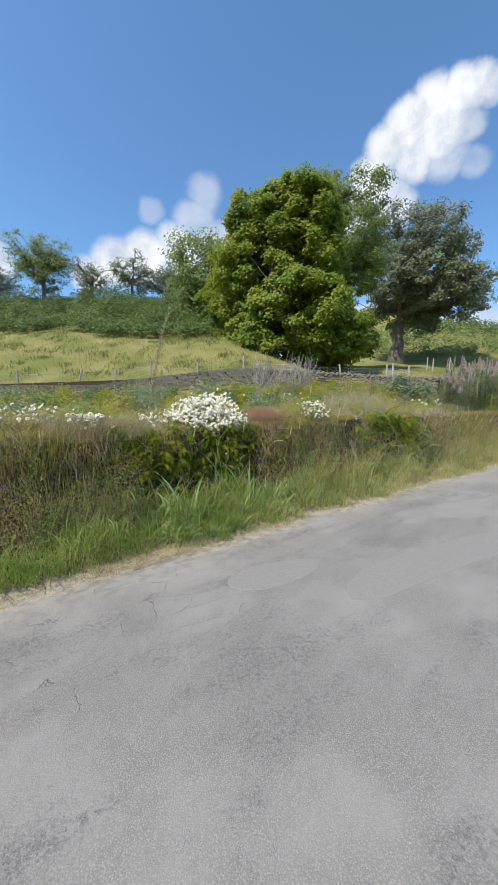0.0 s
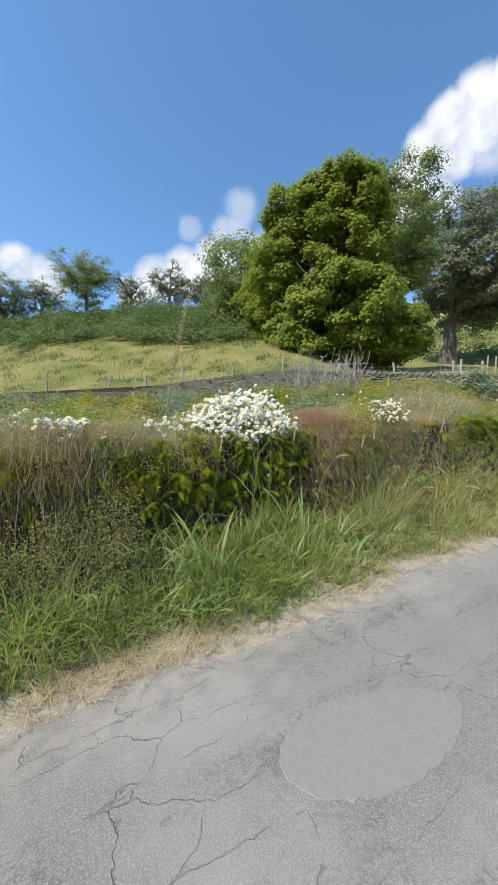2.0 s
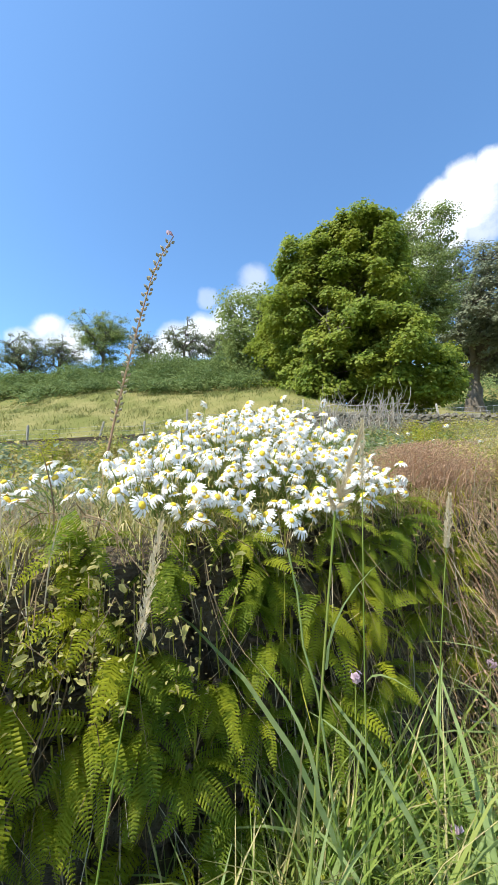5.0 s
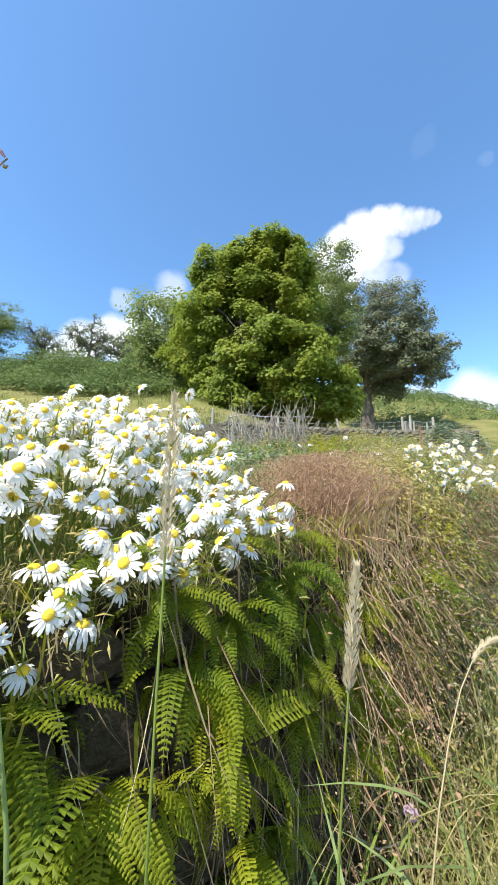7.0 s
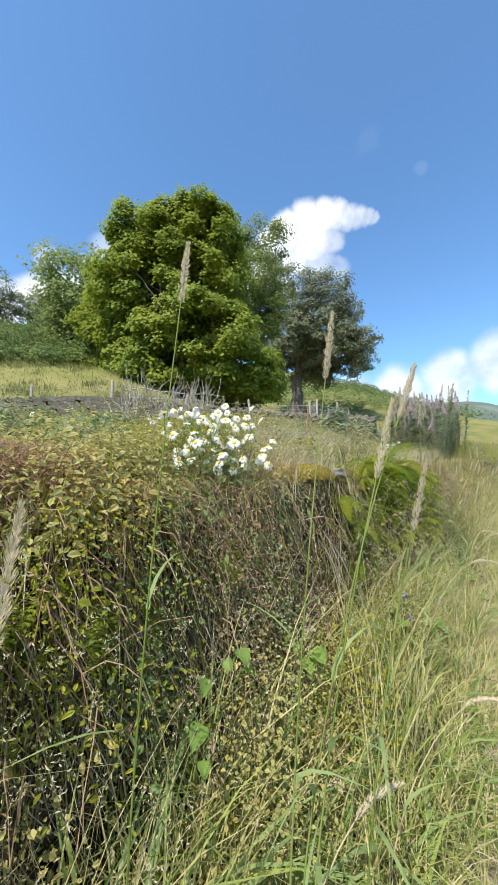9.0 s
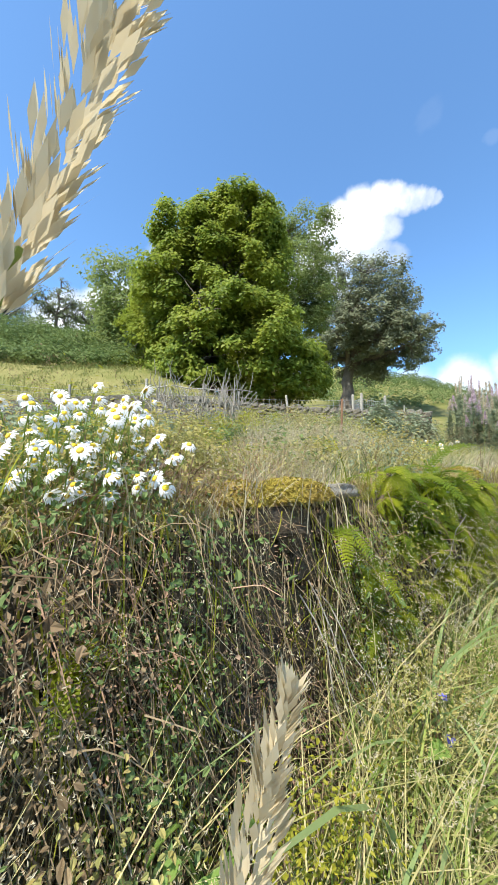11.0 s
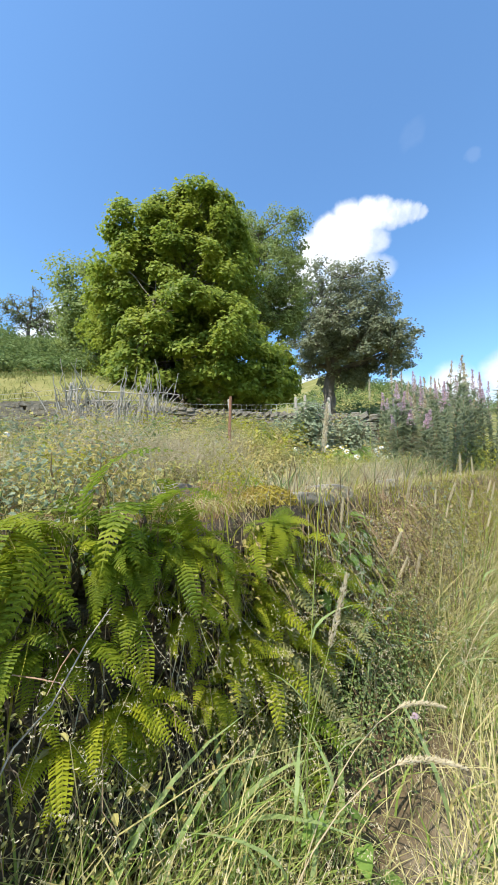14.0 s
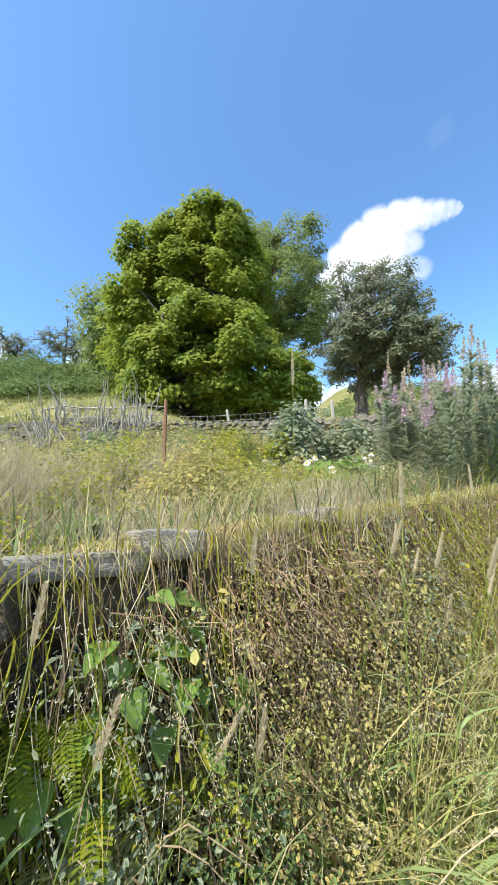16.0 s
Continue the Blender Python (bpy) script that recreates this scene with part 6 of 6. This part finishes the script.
# cocksfoot that stands right at the verge's edge, with its side lobes
def cocksfoot(foot, base, tip, seed):
    s = np.random.default_rng(seed)
    foot, base, tip = (np.asarray(q, float) for q in (foot, base, tip))
    t = thing("cocksfoot", tuple(foot), "tall cocksfoot grass with a thick straw-pink seed head", "grass stalk", "tall grass stalks")
    b = base - foot
    k = np.linspace(0, 1, 9)[:, None]
    v, f = tube(b * k + np.array([0, 0.05, 0]) * (k * (1 - k)), np.linspace(0.003, 0.0022, 9), 6)
    child("stem", mesh_of("stem", v, f, M_LUSH, True), t)
    d = tip - base
    ln = np.linalg.norm(d)
    d /= ln
    lobes = [(0.0, 1.0, np.zeros(3), 0.0066)] + [(c, 0.2, off, 0.0052) for c, off in ((0.0, np.array([-0.45, 0.2, 0.0])), (0.04, np.array([0.75, -0.35, -0.2])), (0.19, np.array([0.7, -0.3, -0.1])), (0.2, np.array([-0.35, 0.15, 0.2])))]
    for start, share, off, fat in lobes:
        w0 = d + off * 1.3
        w0 /= np.linalg.norm(w0)
        n = int(2600 * share) + 250
        a = s.uniform(0.16 if share == 1 else 0, 1, n)
        r = s.normal(size=(n, 3))
        r -= (r @ w0)[:, None] * w0
        r /= np.linalg.norm(r, axis=1)[:, None]
        wid = fat * np.sin(np.pi * np.clip(a * 0.78 + 0.2, 0, 1)) ** 0.8 * (1 + 0.3 * np.sin(a * 34 * share))
        p = b + d * ln * start + w0 * (a * ln * share)[:, None] + r * (wid * s.uniform(0.2, 1, n))[:, None]
        q = w0 + r * 0.45
        q /= np.linalg.norm(q, axis=1)[:, None]
        side = np.cross(q, r) * 0.0006
        v = np.stack([p, p + q * 0.0022 + side, p + q * 0.005, p + q * 0.0022 - side], 1).reshape(-1, 3)
        child("seed_head" if share == 1 else "seed_lobe", mesh_of("seed_head", v, np.arange(4 * n).reshape(n, 4), M_SEED), t, "dense straw-pink spikelets")
    for h, az in ((0.3, 0.4), (0.55, 2.2), (0.75, -0.6)):
        v, f = blades((b * h)[None], np.full(1, 0.26), 0.009, np.full(1, 0.5), np.full(1, az), 0.5, 6, s)
        child("blade", mesh_of("blade", v, f, M_BROAD), t)
    return t


cocksfoot(at_verge(2.22, 4.0, -0.02), (2.264, 3.891, 1.437), (2.284, 3.830, 1.600), 4)
# bare daisy stem hanging before the ferns
t = thing("flower_stem", at_verge(2.5, 4.1, -0.02), "long bare bright-green flower stem before the ferns", "flower stem")
v, f = tube(bent_line((0, 0, 0), (-0.14, 0.12, 1.08), 0.02, 0.006, 9), np.linspace(0.0042, 0.0028, 9), 6)
child("stem", mesh_of("stem", v, f, M_BROAD, True), t)

# loose plumed grasses standing on the far verge, joined
for q in range(26):
    x, y = g.uniform(7.6, 12.5), g.uniform(3.7, 4.1)
    y = min(y, float(wall_y(x)) - 0.1)
    if clear(np.array([x]), np.array([y]), 0.45)[0]:
        seed_stalk(at_verge(x, y, -0.03), g.uniform(0.7, 1.15), (g.normal(0.1, 0.08), g.normal(-0.1, 0.08)), 1000 + q, False, 0.12, 0.009)

# foxglove gone to seed, leaning over the daisies
fx = thing("foxglove", at_top(1.95, 5.85, -0.05), "tall leaning foxglove stalk gone to seed with a last pink bell", "wildflower")
k = np.linspace(0, 1, 12)
p = np.stack([0.40 * k**1.3 - 0.06, -0.02 * k, 2.2 * k], -1)
p[-2:, 0] += (0.02, 0.07)
v, f = tube(p, np.linspace(0.011, 0.004, 12), 6)
child("stem", mesh_of("stem", v, f, M_RED_DRY, True), fx)
n = 90
kk = np.linspace(0.3, 0.97, n)
a = np.arange(n) * 2.4
root = np.stack([np.interp(kk, k, p[:, q]) for q in range(3)], -1) + np.stack([np.cos(a), np.sin(a), 0 * a], -1) * 0.014
pods = [tube([r, r + np.array([math.cos(b) * 0.012, math.sin(b) * 0.012, 0.008]), r + np.array([math.cos(b) * 0.026, math.sin(b) * 0.026, 0.022])], [0.006, 0.012, 0.002], 5) for r, b in zip(root, a)]
v, f = joined(pods)
child("pod_spike", mesh_of("seed_pods", v, f, M_GREY_DRY, True), fx)["kind"] = "stuff"
v, f = tube([p[-1] - (0.01, 0, 0), p[-1] - (0.03, 0.01, -0.01), p[-1] - (0.055, 0.015, 0.0)], [0.006, 0.013, 0.017], 8)
child("flower_bell", mesh_of("flower_bell", v, f, M_PINK, True), fx, "pink flower bell")
v, f = leaves(np.array([(0.02, -0.05, 0.3), (-0.06, 0.03, 0.25), (0.1, 0.0, 0.4), (0.0, -0.08, 0.15)]), g.normal(0, 0.4, (4, 3)) + (0, -0.3, 0.6), np.full(4, 0.16), 0.55, 0.3, g)
child("foliage", mesh_of("leaves", v, f, M_GREYLEAF), fx)

# small wildflowers on the verge
for x, y, lift, mat, label in ((5.72, 3.9, 0.32, M_BLUE, "small blue cranesbill flower low on the verge"), (5.8, 3.95, 0.4, M_BLUE, "small blue cranesbill flower low on the verge"), (2.45, 4.1, 0.75, M_PINK, "small purple vetch flower on the wall"), (2.75, 4.05, 0.3, M_PINK, "small purple vetch flower on the wall"), (3.05, 4.1, 0.62, M_PINK, "small purple vetch flower on the wall"), (7.75, 3.72, 0.35, M_PINK, "small purple vetch flower on the wall")):
    t = thing("wildflower", at_verge(x, y), label, "wildflower")
    v, f = tube(bent_line((0, 0, -0.02), (0.02, -0.03, lift), 0.01, 0.004, 5), [0.0015] * 5, 4)
    child("stem", mesh_of("stem", v, f, M_LUSH), t)
    d = g.normal(size=(12, 3))
    v, f = leaves(np.array((0.02, -0.03, lift)) + d * 0.006, d, np.full(12, 0.02), 0.7, 0.3, g)
    child("blossom", mesh_of("petals", v, f, mat), t)

# pale dead stems lying across the wall face
for q, (x, z, dx, dz) in enumerate(((5.5, 1.15, 0.18, -0.7), (5.45, 1.1, 0.12, -0.75), (5.55, 1.1, 0.25, -0.6), (6.7, 0.4, -0.6, 0.5), (5.0, 0.9, 0.3, -0.5), (4.6, 1.0, 0.2, -0.6), (3.3, 0.5, 0.4, -0.35), (8.4, 0.7, 0.7, 0.12), (0.2, 0.5, -0.5, 0.3), (0.9, 0.6, 0.4, 0.2), (6.3, 0.6, 0.35, 0.75))):
    t = thing("dead_stem", (x, float(wall_y(x)) - 0.16, z), "pale dead plant stem hanging over the wall face", "dead stem")
    v, f = tube(bent_line((0, 0.1, 0), (dx, -0.12, dz), 0.05, 0.012, 7, g), np.linspace(0.0038, 0.0018, 7), 5)
    child("stem", mesh_of("stem", v, f, M_DEADWOOD, True), t)

# ---- wall stones ----
def lay(parent, count_rows, along, facing, base, height, lengths, mats, seed, skip=None, cap=True):
    """Courses of stones on a wall face. along(s) gives the place at a distance, facing the outward angle."""
    s = np.random.default_rng(seed)
    made = 0
    total = along(None)
    for r in range(count_rows):
        d = s.uniform(0, 0.15)
        h = height / count_rows
        while d < total:
            ln = s.uniform(*lengths)
            p, turn = along(d + ln / 2)
            z = base(p) + h * (r + 0.5)
            m = Matrix.Translation((p[0], p[1], z)) @ pose(0, 0, 0, s.normal(0, 5), s.normal(0, 4), turn + s.normal(0, 4)) @ Matrix.Diagonal((ln * 0.98, s.uniform(0.16, 0.24), h * s.uniform(0.85, 1.12), 1))
            child("stone", mats[s.integers(len(mats))], parent, "", m)
            made += 1
            d += ln
    return made


def near_along(d):
    return 10.2 if d is None else ((-0.6 + d, float(wall_y(-0.6 + d)) + 0.1), 0.0)


lay(near_wall, 7, near_along, None, lambda p: float(road_z(p[0], 4.2)) + 0.12, 1.16, (0.2, 0.5), STONES, 5)


def far_along(d):
    pts = np.array(far_line[:4])
    seg = np.linalg.norm(np.diff(pts, axis=0), axis=1)
    if d is None:
        return float(seg.sum())
    d = min(d, float(seg.sum()) - 1e-3)
    q = int(np.searchsorted(np.cumsum(seg), d))
    t = (d - (np.cumsum(seg)[q - 1] if q else 0)) / seg[q]
    p = pts[q] + (pts[q + 1] - pts[q]) * t
    dv = (pts[q + 1] - pts[q]) / seg[q]
    n = np.array([dv[1], -dv[0]])
    n = n if n @ p > 0 else -n
    return (p - n * 0.14), math.degrees(math.atan2(dv[1], dv[0]))


lay(far_wall, 6, far_along, None, lambda p: float(land(p[0], p[1])) + 0.0, 0.66, (0.18, 0.42), FIELD_STONES, 6)
# upright cope stones on the field wall
for q in range(40):
    p, turn = far_along(0.1 + q * 0.22)
    child("cope_stone", FIELD_STONES[q % 6], far_wall, "", Matrix.Translation((p[0], p[1], float(land(*p)) + 0.7)) @ pose(0, 0, 0, g.normal(0, 8), 20 + g.normal(0, 10), turn + g.normal(0, 8)) @ Matrix.Diagonal((0.2, 0.26, 0.14, 1)))
# rest of the field wall, too far to tell apart
pieces = []
sv = np.array([(a, b, c) for a in (-0.5, 0.5) for b in (-0.5, 0.5) for c in (-0.5, 0.5)], float)
sf = np.array([(0, 1, 3, 2), (4, 6, 7, 5), (0, 4, 5, 1), (2, 3, 7, 6), (0, 2, 6, 4), (1, 5, 7, 3)])
for a, b in zip(far_line[3:-1], far_line[4:]):
    a, b = np.array(a), np.array(b)
    ln = np.linalg.norm(b - a)
    dv = (b - a) / ln
    for d in np.arange(0.1, ln, 0.27):
        for r in range(6):
            p = a + dv * (d + g.uniform(-0.05, 0.05) + 0.13 * (r % 2)) + np.array([dv[1], -dv[0]]) * (-0.13 if dv[1] > -9 else 0.13) * np.sign(np.dot([dv[1], -dv[0]], a) or 1)
            R = np.array([[dv[0], -dv[1], 0], [dv[1], dv[0], 0], [0, 0, 1]])
            v = (sv * (g.uniform(0.26, 0.36), 0.22, g.uniform(0.115, 0.14)) * g.uniform(0.85, 1.1, (8, 1))) @ R.T + (p[0], p[1], float(land(*p)) + 0.06 + r * 0.115)
            pieces.append((v, sf))
v, f = joined(pieces)
child("stones", mesh_of("stones", v, f, M_FIELD_STONE), far_wall)["kind"] = "stuff"
# broad slabs on the roadside wall
for x, y, dz, size, rot in ((5.78, 4.3, -0.02, (0.22, 0.3, 0.06), 8), (5.85, 4.38, -0.04, (0.2, 0.26, 0.08), -12), (7.86, 4.34, -0.04, (0.44, 0.28, 0.07), 4), (8.18, 4.36, -0.03, (0.26, 0.26, 0.1), -8), (7.62, 4.3, -0.1, (0.26, 0.3, 0.16), 6), (5.36, 4.3, -0.12, (0.34, 0.3, 0.12), 3), (9.0, 4.36, -0.02, (0.22, 0.24, 0.08), 10), (7.3, 4.75, 0.02, (0.24, 0.18, 0.1), 20)):
    child("coping_slab", SLABS[int(abs(rot)) % 3] if dz > -0.08 else STONES[2], near_wall, "pale lichened coping slab" if dz > -0.08 else "", Matrix.Translation((x, y + float(wall_y(x)) - 4.22, float(top_z(x)) + dz)) @ pose(0, 0, 0, -6, 4, rot) @ Matrix.Diagonal((*size, 1)))
